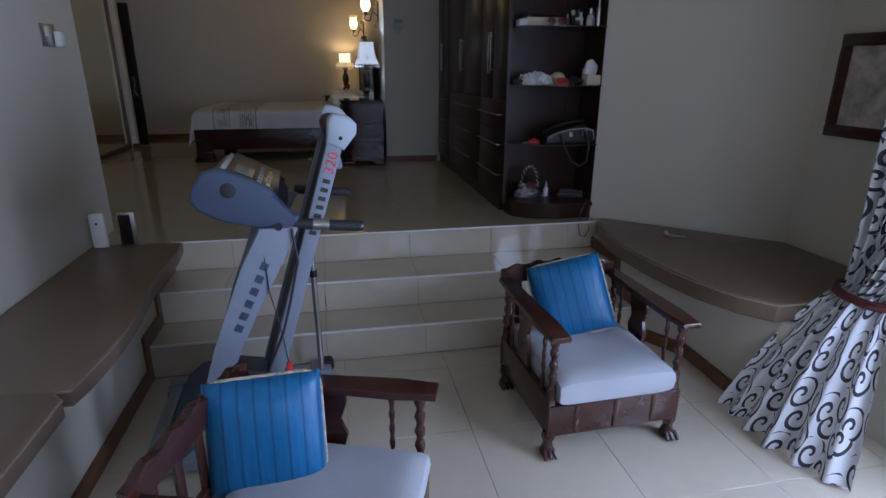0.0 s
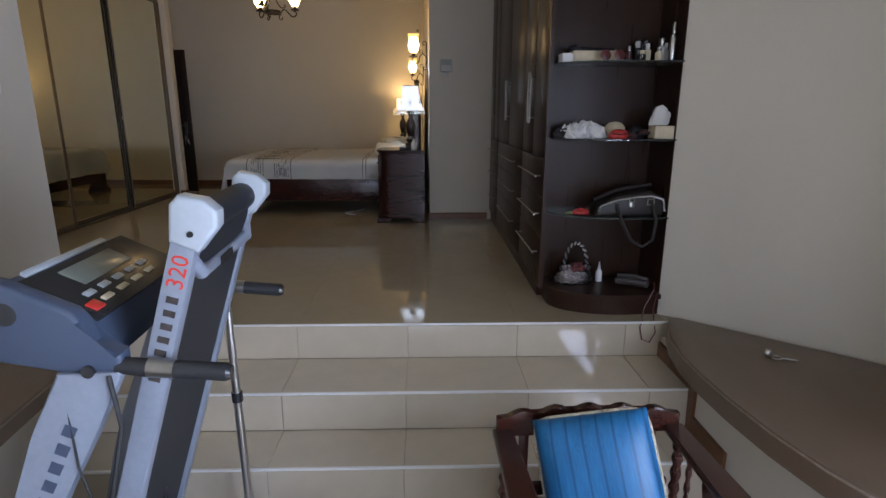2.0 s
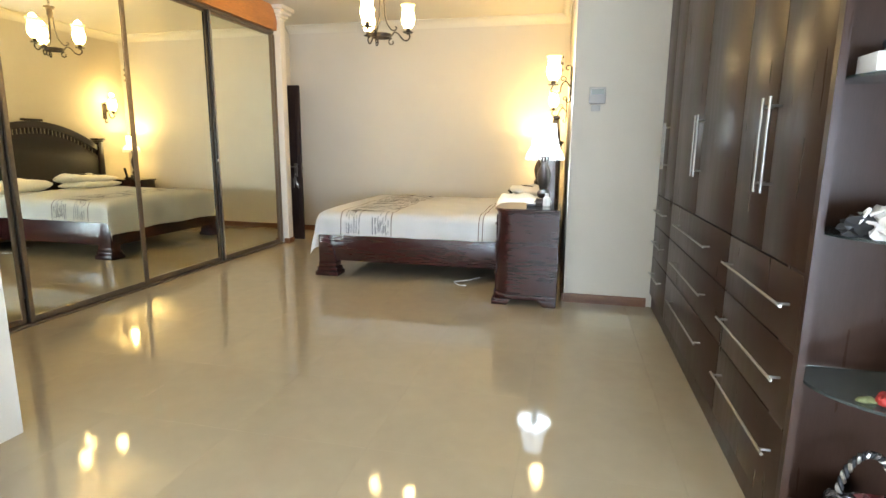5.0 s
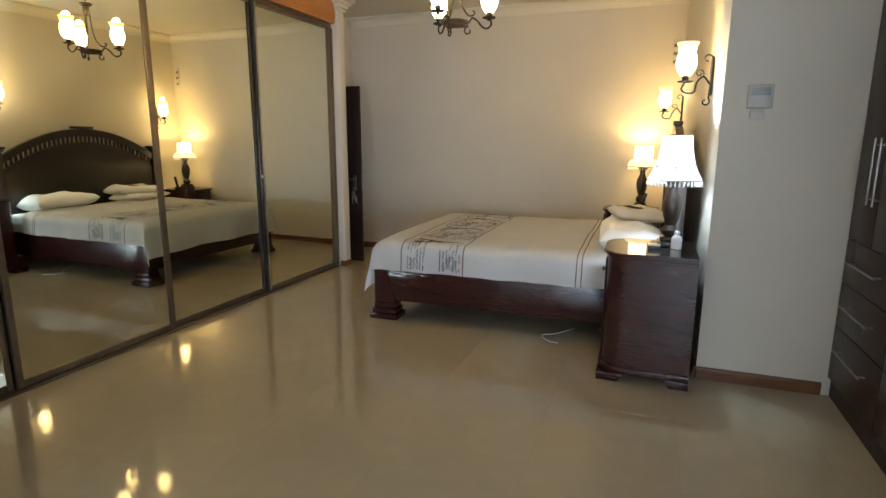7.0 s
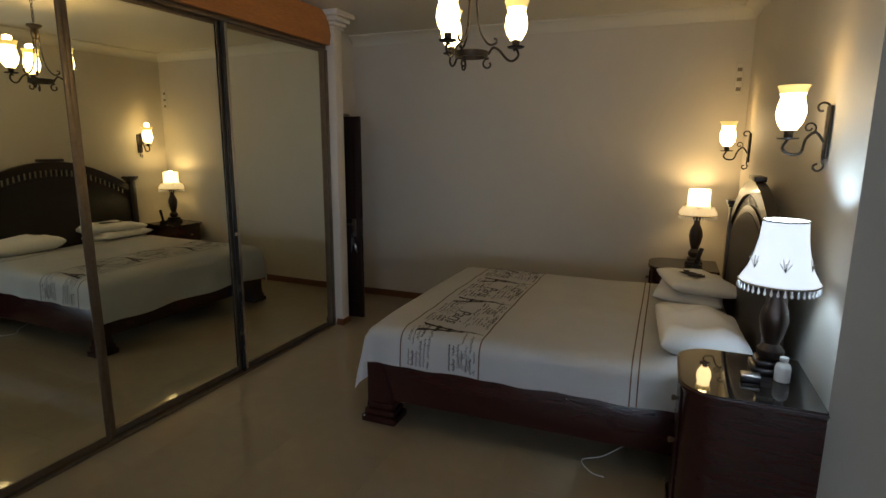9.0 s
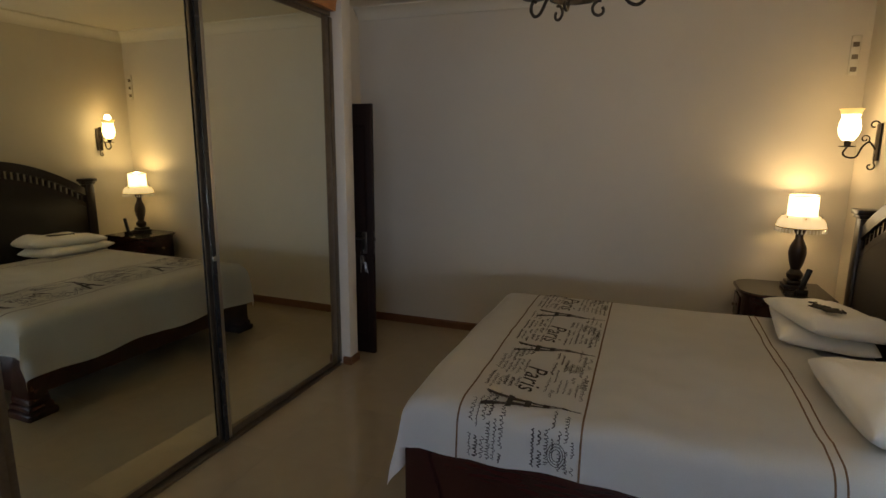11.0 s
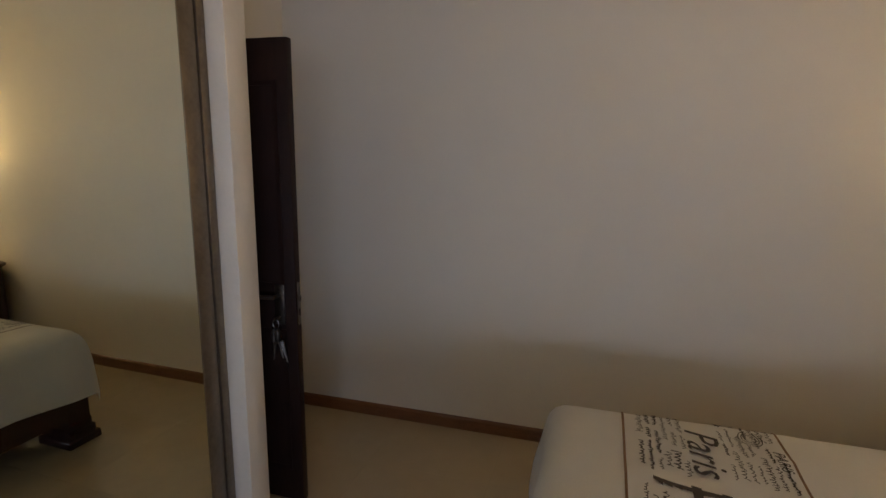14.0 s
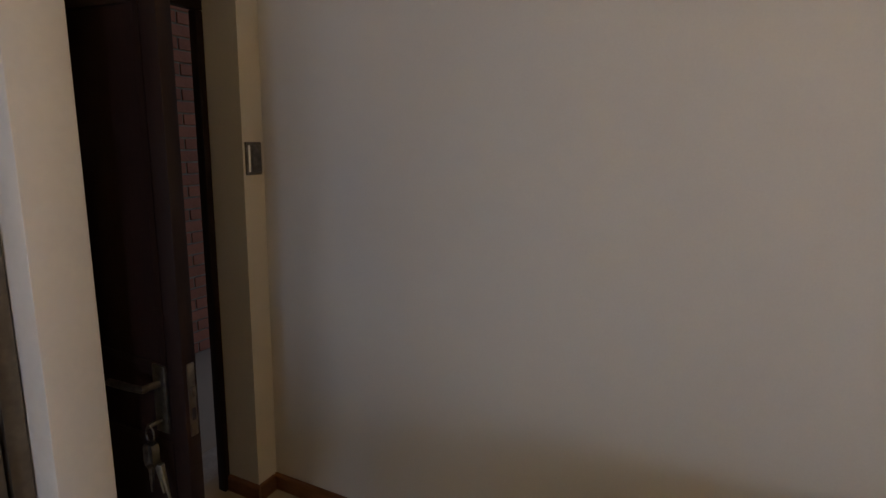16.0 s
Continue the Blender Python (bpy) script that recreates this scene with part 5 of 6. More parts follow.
def sconce(x, y, z, wx, label, power):
    """A wrought wall light: x, y, z is the foot of its glass, wx the wall's face."""
    t = thing("wall_sconce", label, "wall light", (wx, y, z), "wall sconces over the bed")
    part("back_plate", box(wx - 0.014, y - 0.035, z - 0.13, wx - 0.0005, y + 0.035, z + 0.10, 0.006), M["iron"], t)
    opal_cup(x, y, z, t, 1.12)
    way = (1, 0, 0)
    arm = [(wx - 0.014, y, z - 0.06), (wx - 0.05, y, z - 0.015), (wx - 0.085, y, z - 0.045), (x + 0.055, y, z - 0.105), (x + 0.01, y, z - 0.11), (x - 0.018, y, z - 0.085), (x, y, z - 0.045)]
    part("arm", tube(flowing(arm), 0.006, 8), M["iron"], t)
    part("upper_scroll", tube([(wx - 0.012, y, z + 0.0)] + [tuple(p) for p in spiral((wx - 0.035, y, z + 0.09), 0.03, 0.012, -0.6, 0.9, way)], 0.005, 7), M["iron"], t)
    part("lower_scroll", tube([(wx - 0.012, y, z - 0.09)] + [tuple(p) for p in spiral((wx - 0.03, y, z - 0.165), 0.026, 0.01, 0.9, -0.9, way)], 0.005, 7), M["iron"], t)
    part("arm_scroll", tube([tuple(p) for p in spiral((wx - 0.075, y, z + 0.005), 0.028, 0.008, -1.2, 1.2, way)], 0.004, 7), M["iron"], t)
    lamp("POINT", "bulb_light", Matrix.Translation((x, y, z + 0.215)), power, WARM, radius=0.03)


sconce(0.73, 6.21, 2.40, 0.884, "black wrought iron wall sconce with a lit opal glass", 1.3)
sconce(0.668, 8.30, 2.325, 0.833, "black iron wall sconce with a lit glass beside the corner", 1.6)

# ---- chandelier ----
CX, CY, CZ = -0.785, 6.2, 2.778
cl = thing("chandelier", "black wrought iron chandelier with three lit opal glasses on a chain", "chandelier", (CX, CY, H))
part("ceiling_rose", lathe([(0.0, -0.05), (0.035, -0.045), (0.05, -0.012), (0.06, -0.001)], (CX, CY, H), 20), M["iron"], cl)
for i in range(6):
    z = H - 0.062 - i * 0.027
    ax = (1, 0) if i % 2 else (0, 1)
    part("chain_link", tube([(CX + 0.009 * math.cos(a) * ax[0], CY + 0.009 * math.cos(a) * ax[1], z + 0.017 * math.sin(a)) for a in [k * math.pi / 5 for k in range(10)]], 0.003, 5, closed=True), M["iron"], cl)
part("crown", lathe([(0.012, 0.03), (0.05, 0.022), (0.055, 0.01), (0.025, -0.01), (0.03, -0.06), (0.012, -0.09)], (CX, CY, H - 0.25), 16), M["iron"], cl)
part("ring", shell([(0.088, -0.016), (0.088, 0.016)], (CX, CY, CZ + 0.02), 30, 0.008), M["iron"], cl)
for i, ang in enumerate((19, 139, 259)):
    a = radians(ang)
    w = Vector((math.cos(a), math.sin(a), 0))
    o = Vector((CX, CY, 0))

    def pt(r, z):
        return tuple(o + w * r + Vector((0, 0, z)))
    part("stem", tube(flowing([pt(0.022, H - 0.30), pt(0.028, CZ + 0.24), pt(0.045, CZ + 0.14), pt(0.088, CZ + 0.075), pt(0.125, CZ + 0.075), pt(0.135, CZ + 0.095), pt(0.118, CZ + 0.102)]), 0.006, 8), M["iron"], cl)
    part("arm", tube(flowing([pt(0.088, CZ + 0.02), pt(0.115, CZ + 0.055), pt(0.15, CZ + 0.04), pt(0.19, CZ - 0.005), pt(0.225, CZ - 0.012), pt(0.25, CZ + 0.015), pt(0.24, CZ + 0.045), pt(0.222, CZ + 0.04)]), 0.0065, 8), M["iron"], cl)
    part("under_scroll", tube([tuple(p) for p in spiral(pt(0.088, CZ - 0.03), 0.03, 0.012, 1.4, 0.9, w)], 0.0055, 7), M["iron"], cl)
    e = pt(0.235, CZ + 0.098)
    opal_cup(e[0], e[1], e[2], cl, 1.12)
    lamp("POINT", "bulb_light", Matrix.Translation((e[0], e[1], e[2] + 0.20)), 5.5, WARM, radius=0.03)

# ---- fixtures on the walls ----
th = thing("thermostat", "grey wall thermostat with a small display", "thermostat", (1.07, WY, 2.19))
part("housing", box(1.015, WY - 0.028, 2.165, 1.135, WY - 0.001, 2.285, 0.006), M["grey_plastic"], th)
part("display", box(1.03, WY - 0.030, 2.23, 1.12, WY - 0.0285, 2.27), M["lcd"], th)
part("lower_cover", box(1.035, WY - 0.020, 2.11, 1.10, WY - 0.001, 2.157, 0.004), M["grey_plastic"], th)
al = thing("wall_vent", "small pale slotted vent on the wall beside the corner", "vent", (0.72, FW - 0.002, 2.82))
part("plate", box(0.712, FW - 0.014, 2.755, 0.768, FW - 0.0015, 3.01, 0.004), M["ceil"], al)
for z in (2.795, 2.875, 2.955):
    part("slot", box(0.722, FW - 0.017, z - 0.018, 0.758, FW - 0.0145, z + 0.012), M["bronze"], al)
s1 = thing("light_switch", "steel light switch plate with a plug-in white night light", "light switch", (-1.334, 2.68, 1.92))
part("plate", box(-1.3345, 2.556, 1.845, -1.326, 2.73, 1.97, 0.003), M["silver"], s1)
part("rocker", box(-1.3255, 2.60, 1.90, -1.320, 2.65, 1.955, 0.003), M["china"], s1)
part("night_light", box(-1.3255, 2.69, 1.845, -1.285, 2.76, 1.935, 0.012), M["china"], s1, "white plug-in night light")
ra = thing("white_router", "white plastic router standing on the bench cushion by the wall", "router", (-1.25, 2.595, 0.629))
part("case", box(-1.295, 2.575, 0.6285, -1.205, 2.615, 0.855, 0.012), M["china"], ra)
part("lens", tube([(-1.25, 2.5745, 0.79), (-1.25, 2.571, 0.79)], 0.008, 10), M["blackgloss"], ra)
fb = thing("photo_frame", "small dark glass photo frame standing on the bench", "photo frame", (-1.08, 2.6, 0.629))
part("frame", box(-1.135, 2.59, 0.6285, -1.03, 2.615, 0.855, 0.006), M["silver"], fb)
part("picture_glass", box(-1.125, 2.587, 0.64, -1.055, 2.5895, 0.84), M["glass_top"], fb)
pf = thing("picture_frame", "framed picture in a brown wooden frame on the wall", "picture", (3.24, 1.45, 1.65))
y0, y1, z0, z1 = 1.12, 1.78, 1.36, 1.94
for q in ((y0, z0, y1, z0 + 0.07), (y0, z1 - 0.07, y1, z1), (y0, z0 + 0.0705, y0 + 0.07, z1 - 0.0705), (y1 - 0.07, z0 + 0.0705, y1, z1 - 0.0705)):
    part("frame_side", box(3.205, q[0], q[1], 3.2385, q[2], q[3], 0.008), M["chairwood"], pf)
part("mount", box(3.222, y0 + 0.07, z0 + 0.07, 3.2385, y1 - 0.07, z1 - 0.07), M["cane"], pf, "faded pale print behind glass")

# ---- things on the bedside tables ----
bo = thing("lotion_bottle", "small white lotion bottle on the bedside table", "bottle", (0.735, 5.76, n1))
part("body", lathe([(0.024, 0), (0.03, 0.004), (0.03, 0.06), (0.024, 0.075), (0.014, 0.082), (0.014, 0.086)], (0.735, 5.76, n1), 18), M["china"], bo)
part("cap", lathe([(0.016, 0.087), (0.017, 0.10), (0.015, 0.104)], (0.735, 5.76, n1), 16), M["paper"], bo)
bx = thing("pill_box", "small dark box lying on the bedside table", "box", (0.60, 5.72, n1))
part("lid", box(0.58, 5.69, n1 + 0.021, 0.65, 5.74, n1 + 0.032, 0.003), M["silver"], bx)
part("tray", box(0.582, 5.692, n1 + 0.0005, 0.648, 5.738, n1 + 0.0205, 0.003), M["blackgloss"], bx)
ph = thing("cordless_phone", "black cordless phone standing in its base on the bedside table", "telephone", (0.52, 8.30, n2))
part("base", box(0.49, 8.27, n2 + 0.0005, 0.56, 8.33, n2 + 0.03, 0.006), M["blackgloss"], ph)
hb = box(0.50, 8.285, 0, 0.535, 8.305, 0.15, 0.006)
bmesh.ops.rotate(hb, verts=hb.verts, cent=(0.517, 8.295, 0), matrix=Matrix.Rotation(radians(16), 3, "Y"))
bmesh.ops.translate(hb, verts=hb.verts, vec=(0, 0, n2 + 0.026))
part("handset", hb, M["blackgloss"], ph)
wr = thing("loose_cable", "thin white cable lying loose under the bed", "cable", (-0.05, 6.3, F))
part("wire", tube(flowing([(0.12, 6.35, F + 0.004), (0.02, 6.2, F + 0.004), (-0.08, 6.12, F + 0.004), (-0.02, 6.02, F + 0.004), (0.05, 6.0, F + 0.004)]), 0.003, 6), M["china"], wr)

# ---- curtain ----
cu = thing("curtain", "white curtain with black scrolls, tied back and spilling onto the floor", "curtain", (2.7, 0.8, 0.0))
bm = bmesh.new()
uvl = bm.loops.layers.uv.new("cloth")
NU, NV, zt = 150, 70, 0.74
grid = []
for j in range(NV + 1):
    v = j / NV
    z = 2.62 * (1 - v) + 0.012
    row = []
    for i in range(NU + 1):
        u = i / NU
        top = Vector((2.735, 1.02 - 1.25 * u))
        mid = Vector((2.66 + 0.03 * math.sin(u * 9), 0.93 - 0.24 * u))
        hem = Vector((2.25 + 0.09 * u - 0.05 * math.sin(u * math.pi), 1.12 - 0.72 * u))
        if z > zt:
            f = ((z - zt) / (2.62 - zt)) ** 0.75
            p = mid.lerp(top, f)
            amp, nrm, q = 0.028 + 0.012 * f, Vector((1, 0.1)), 12
        else:
            f = ((zt - z) / zt) ** 0.66
            p = mid.lerp(hem, f)
            amp, nrm, q = 0.018 + 0.022 * f, Vector((0.95, 0.25)), 5.5
        w = math.sin(u * q * 2 * math.pi + 0.6 * math.sin(v * 5)) + 0.35 * math.sin(u * q * 4.7 + v * 4)
        p = p + nrm * (amp * w)
        p.x = min(p.x, 2.79)
        row.append((bm.verts.new((p.x, p.y, z)), u * 1.5, v * 2.6))
    grid.append(row)
for j in range(NV):
    for i in range(NU):
        c = (grid[j][i], grid[j][i + 1], grid[j + 1][i + 1], grid[j + 1][i])
        f = bm.faces.new([k[0] for k in c])
        for lp, k in zip(f.loops, c):
            lp[uvl].uv = (k[1], k[2])
part("cloth", bm, M["swirl"], cu)
part("tie_back", tube([(2.66 + 0.075 * math.cos(a), 0.81 + 0.15 * math.sin(a), 0.74 + 0.015 * math.cos(a)) for a in [i * math.pi / 12 for i in range(24)]], 0.022, 8, closed=True), M["maroon"], cu, "dark fabric tie-back")
part("rail", tube([(2.735, -1.9, 2.655), (2.735, 1.05, 2.655)], 0.014, 10), M["bronze"], cu)

# ---- garden door and window ----
gd = thing("garden_door", "red-brown wooden glazed double door letting in daylight", "door", (2.9, -0.66, 0.0), kind="structure")
for a, b in ((-1.75, -1.68), (0.35, 0.42)):
    part("jamb", box(2.83, a + 0.001, 0.001, 2.95, b - 0.001, 2.249, 0.004), M["mahogany"], gd)
part("head", box(2.83, -1.679, 2.18, 2.95, 0.349, 2.249, 0.004), M["mahogany"], gd)
for y0, y1 in ((-1.678, -0.668), (-0.662, 0.348)):
    lf = part("leaf_frame", join([box(2.86, y0, 0.01, 2.90, y0 + 0.10, 2.178), box(2.86, y1 - 0.10, 0.01, 2.90, y1, 2.178), box(2.86, y0 + 0.1005, 0.01, 2.90, y1 - 0.1005, 0.24), box(2.86, y0 + 0.1005, 2.07, 2.90, y1 - 0.1005, 2.178), box(2.86, y0 + 0.1005, 1.1, 2.90, y1 - 0.1005, 1.14)]), M["mahogany"], gd, smooth=False)
    for a, b in ((0.241, 1.099), (1.141, 2.069)):
        pn = part("pane", box(2.878, y0 + 0.101, a, 2.883, y1 - 0.101, b), M["pane"], lf, smooth=False)
        pn.visible_shadow = False
for i in range(17):
    y = -1.60 + i * 0.118
    if abs(y + 0.665) > 0.12:
        part("security_bar", tube([(2.935, y, 0.02), (2.935, y, 2.17)], 0.011, 6), M["white_paint"], gd)
wn = thing("window_1", "white window with vertical burglar bars", "window", (1.62, -3.5, 1.0), kind="structure")
part("window_frame", join([box(0.501, -3.55, 1.001, 0.56, -3.47, 2.549), box(2.69, -3.55, 1.001, 2.749, -3.47, 2.549), box(0.561, -3.55, 1.001, 2.689, -3.47, 1.06), box(0.561, -3.55, 2.49, 2.689, -3.47, 2.549)]), M["white_paint"], wn, smooth=False)
for x in (1.08, 1.62, 2.16):
    part("mullion", box(x - 0.07, -3.54, 1.061, x + 0.07, -3.48, 2.489, 0.004), M["white_paint"], wn)
for i in range(26):
    x = 0.60 + i * 0.081
    part("bar", tube([(x, -3.455, 1.04), (x, -3.455, 2.51)], 0.011, 6), M["white_paint"], wn)
p = part("pane", box(0.561, -3.512, 1.061, 2.689, -3.508, 2.489), M["pane"], wn, smooth=False)
p.visible_shadow = False
solid("ground", box(-60, -60, -0.35, 60, 60, -0.2), M["outside"], "dry grass garden outside", "ground", kind="structure")

# ---- tiles, each a piece ----
TILE = 0.616
cache = {}


def tile_mesh(sx, sy, sz, material):
    """A slab with a small chamfer round its upper edge, on its own centre."""
    key = (round(sx, 4), round(sy, 4), round(sz, 4), material.name)
    if key not in cache:
        bm = box(-sx / 2, -sy / 2, -sz, sx / 2, sy / 2, 0)
        es = [e for e in bm.edges if all(v.co.z > -1e-5 for v in e.verts)]
        bmesh.ops.bevel(bm, geom=es, offset=0.0003 if material is M["tile"] else 0.0012, segments=1, affect="EDGES")
        cache[key] = mesh_of("tile", bm, material, False)
    return cache[key]


def tiled(parent, x0, x1, y0, y1, place, material, ox, oy, gap=0.0022):
    """Lays tiles over a rectangle of a plane; place maps plane coordinates to a pose."""
    def cuts(a, b, o):
        k = math.ceil((a - o) / TILE + 1e-6)
        c = [a]
        while o + k * TILE < b - 1e-6:
            c.append(o + k * TILE)
            k += 1
        return c + [b]
    for a, b in zip(*(lambda c: (c, c[1:]))(cuts(x0, x1, ox))):
        for c, d in zip(*(lambda c: (c, c[1:]))(cuts(y0, y1, oy))):
            if b - a < 0.02 or d - c < 0.02:
                continue
            ob = new("tile", tile_mesh(b - a - gap, d - c - gap, 0.0045, material))
            ob.parent = parent
            ob.matrix_basis = place((a + b) / 2, (c + d) / 2)


JX = 0.76
fl = thing("floor_upper", "polished cream porcelain bedroom floor", "floor", kind="structure")
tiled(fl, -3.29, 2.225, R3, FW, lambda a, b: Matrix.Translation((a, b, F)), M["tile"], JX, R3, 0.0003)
fo = thing("floor_lower", "polished pale porcelain floor of the lower sitting area", "floor", kind="structure")
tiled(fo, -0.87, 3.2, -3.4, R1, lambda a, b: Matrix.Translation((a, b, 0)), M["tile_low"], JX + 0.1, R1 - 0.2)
for k, (y, z0, z1, yb) in enumerate(((R1, 0.0, 0.2055, R2), (R2, 0.2055, 0.411, R3), (R3, 0.411, F, None))):
    st = thing("step_%d" % (k + 1), "polished pale tiled step", "step", kind="structure")
    tiled(st, SL, SR, z0 + 0.001, z1 - 0.012, lambda a, b, y=y: Matrix.Translation((a, y, b)) @ pose(0, 0, 0, 90, 0, 0), M["tile_low"], JX, z0)
    if yb:
        tiled(st, SL, SR, y + 0.012, yb - 0.001, lambda a, b, z=z1: Matrix.Translation((a, b, z)), M["tile_low"], JX, y)
    part("nosing", box(SL, y - 0.002, z1 - 0.011, SR, y + 0.011, z1 + 0.0006, 0.002), M["trim"], st, "pale tile edge trim")

# ---- face bricks outside the door ----
bw = thing("passage_brickwork", "red face brick wall seen through the open door", "brick wall", kind="structure")
bmm = mesh_of("brick", box(-0.006, -0.108, -0.034, 0.006, 0.108, 0.034, 0.003, seg=1), M["brick"], False)
for r in range(36):
    for c in range(7):
        ob = new("brick", bmm)
        ob.parent = bw
        ob.location = (-4.552, 8.55 + c * 0.228 - (0.114 if r % 2 else 0), F + 0.04 + r * 0.0785)

# ---- what lies on the open shelves ----
Z0, ZC, ZB, ZA = F + 0.128, SHELF[0], SHELF[1], SHELF[2]


def lump(center, size, seed, rough=0.25, freq=4.0, sub=3):
    """A crumpled heap: a sphere pushed about by noise, flat below."""
    bm = bmesh.new()
    bmesh.ops.create_icosphere(bm, subdivisions=sub, radius=1)
    for v in bm.verts:
        d = v.co.normalized()
        k = 1 + rough * noise.noise(d * freq * 0.5 + Vector((seed, seed, 0))) + rough * 0.5 * noise.noise(d * freq * 1.7 + Vector((0, seed, seed)))
        p = d * k
        p = Vector((p.x * size[0], p.y * size[1], p.z * size[2]))
        p.z = max(p.z, -size[2] * 0.45)
        v.co = p + Vector(center) + Vector((0, 0, size[2] * 0.45))
    return bm


def simple(name, label, category, bm, material, base, pname="body", group=""):
    t = thing(name, label, category, base, group)
    part(pname, bm, material, t)
    return t


b1 = simple("gift_box", "small white cardboard box on the glass shelf", "box", box(1.605, 2.90, ZA + 0.001, 1.665, 3.0, ZA + 0.046, 0.002), M["paper"], (1.63, 2.95, ZA))
b2 = thing("jewellery_box", "long beige card box with a raised back on the glass shelf", "box", (1.8, 2.97, ZA))
part("tray", box(1.67, 2.93, ZA + 0.001, 1.95, 3.06, ZA + 0.062, 0.003), M["straw"], b2)
part("lid", box(1.70, 3.065, ZA + 0.001, 1.95, 3.085, ZA + 0.085, 0.003), M["straw"], b2)
pc = thing("hair_brush", "black hair brush lying along the beige box", "brush", (1.8, 3.0, ZA + 0.062))
part("handle", tube([(1.70, 3.0, ZA + 0.078), (1.80, 3.02, ZA + 0.076), (1.93, 3.03, ZA + 0.074)], [0.014, 0.010, 0.011], 10), M["blackgloss"], pc)
part("bristle_head", lump((1.695, 3.0, ZA + 0.066), (0.035, 0.03, 0.022), 3.0, 0.2), M["black"], pc)
sg = thing("sunglasses", "brown tinted round sunglasses in front of the beige box", "sunglasses", (1.87, 2.85, ZA))
for x in (1.825, 1.90):
    bm = lathe([(0.0, -0.004), (0.02, -0.003), (0.029, 0.0), (0.02, 0.004), (0.0, 0.005)], (0, 0, 0), 18)
    bmesh.ops.rotate(bm, verts=bm.verts, cent=(0, 0, 0), matrix=Matrix.Rotation(radians(80), 3, "X"))
    bmesh.ops.translate(bm, verts=bm.verts, vec=(x, 2.85, ZA + 0.0315))
    part("lens", bm, M["maroon"], sg)
part("bridge", tube([(1.853, 2.85, ZA + 0.04), (1.8625, 2.848, ZA + 0.044), (1.872, 2.85, ZA + 0.04)], 0.002, 6), M["chrome"], sg)
for x in (1.798, 1.927):
    part("temple", tube([(x, 2.85, ZA + 0.036), (x, 2.91, ZA + 0.034)], 0.002, 6), M["chrome"], sg)
for x, y, r, h, mt_, cap in ((1.985, 2.95, 0.014, 0.09, "maroon", "chrome"), (2.03, 2.88, 0.022, 0.06, "glass_top", "straw"), (2.075, 2.92, 0.018, 0.10, "straw", "paper"), (2.115, 2.86, 0.02, 0.075, "straw", "chrome"), (2.155, 2.93, 0.022, 0.13, "paper", "silver"), (2.185, 2.86, 0.017, 0.20, "silver", "silver"), (2.05, 3.0, 0.024, 0.12, "blackgloss", "grey_plastic"), (2.20, 2.98, 0.016, 0.11, "paper", "paper")):
    t = thing("cosmetic_bottle", "small scent or cosmetic bottle standing on the glass shelf", "bottle", (x, y, ZA), "bottles on the top shelf")
    part("flask", lathe([(r * 0.9, 0.001), (r, 0.006), (r, h * 0.62), (r * 0.5, h * 0.7)], (x, y, ZA), 14), M[mt_], t)
    part("cap", lathe([(r * 0.55, h * 0.705), (r * 0.6, h * 0.96), (r * 0.4, h)], (x, y, ZA), 12), M[cap], t)
wt = thing("silver_wrap", "crumpled silver gift wrap beside the bottles", "gift wrap", (2.09, 2.98, ZA))
part("foil", lump((2.09, 3.04, ZA + 0.062), (0.05, 0.035, 0.05), 5.0, 0.5, 7), M["sequin"], wt)
part("stand", box(2.06, 3.01, ZA + 0.001, 2.12, 3.07, ZA + 0.06, 0.004), M["blackgloss"], wt)

# second glass shelf
sc = thing("scarf_heap", "heap of frilly white and grey scarves on the glass shelf", "scarves", (1.72, 2.92, ZB))
for i, (x, y, s) in enumerate(((1.64, 2.93, 0.045), (1.70, 2.88, 0.055), (1.76, 2.90, 0.055), (1.72, 2.97, 0.06), (1.80, 2.87, 0.05), (1.78, 2.96, 0.05))):
    part("scarf", lump((x, y, ZB + 0.001), (s * 1.1, s, s * (0.85 + 0.15 * (i % 3))), i * 3.7, 0.55, 7), M["paper"] if i else M["black"], sc)
rng2 = random.Random(8)
for i in range(26):
    x, y = rng2.uniform(1.62, 1.83), rng2.uniform(2.84, 2.93)
    z = ZB + rng2.uniform(0.02, 0.075)
    part("frill", tube([(x, y, z), (x + rng2.uniform(-0.03, 0.03), y - 0.02, z + rng2.uniform(-0.01, 0.02)), (x + rng2.uniform(-0.04, 0.04), y - 0.035, max(ZB + 0.004, z - 0.025))], [0.005, 0.006, 0.002], 5), M["paper"], sc)
ht = thing("straw_hat", "small cream woven hat on the glass shelf", "hat", (1.93, 2.93, ZB))
part("crown", lathe([(0.058, 0.006), (0.06, 0.03), (0.052, 0.065), (0.03, 0.085), (0.0, 0.09)], (1.93, 2.93, ZB), 20), M["straw"], ht)
part("brim", lathe([(0.05, 0.001), (0.085, 0.004), (0.09, 0.009), (0.05, 0.008)], (1.93, 2.93, ZB), 24), M["paper"], ht)
pu = thing("red_purse", "small dark red purse in front of the hat", "purse", (1.91, 2.81, ZB))
part("pouch", lump((1.91, 2.80, ZB + 0.001), (0.055, 0.03, 0.036), 9.0, 0.2), M["cherry"], pu)
part("flap", tube([(1.862, 2.775, ZB + 0.03), (1.91, 2.768, ZB + 0.026), (1.958, 2.775, ZB + 0.03)], 0.004, 6), M["maroon"], pu)
dc = thing("costume_jewellery", "tangle of dark beads and bracelets on the glass shelf", "jewellery", (2.05, 2.88, ZB))
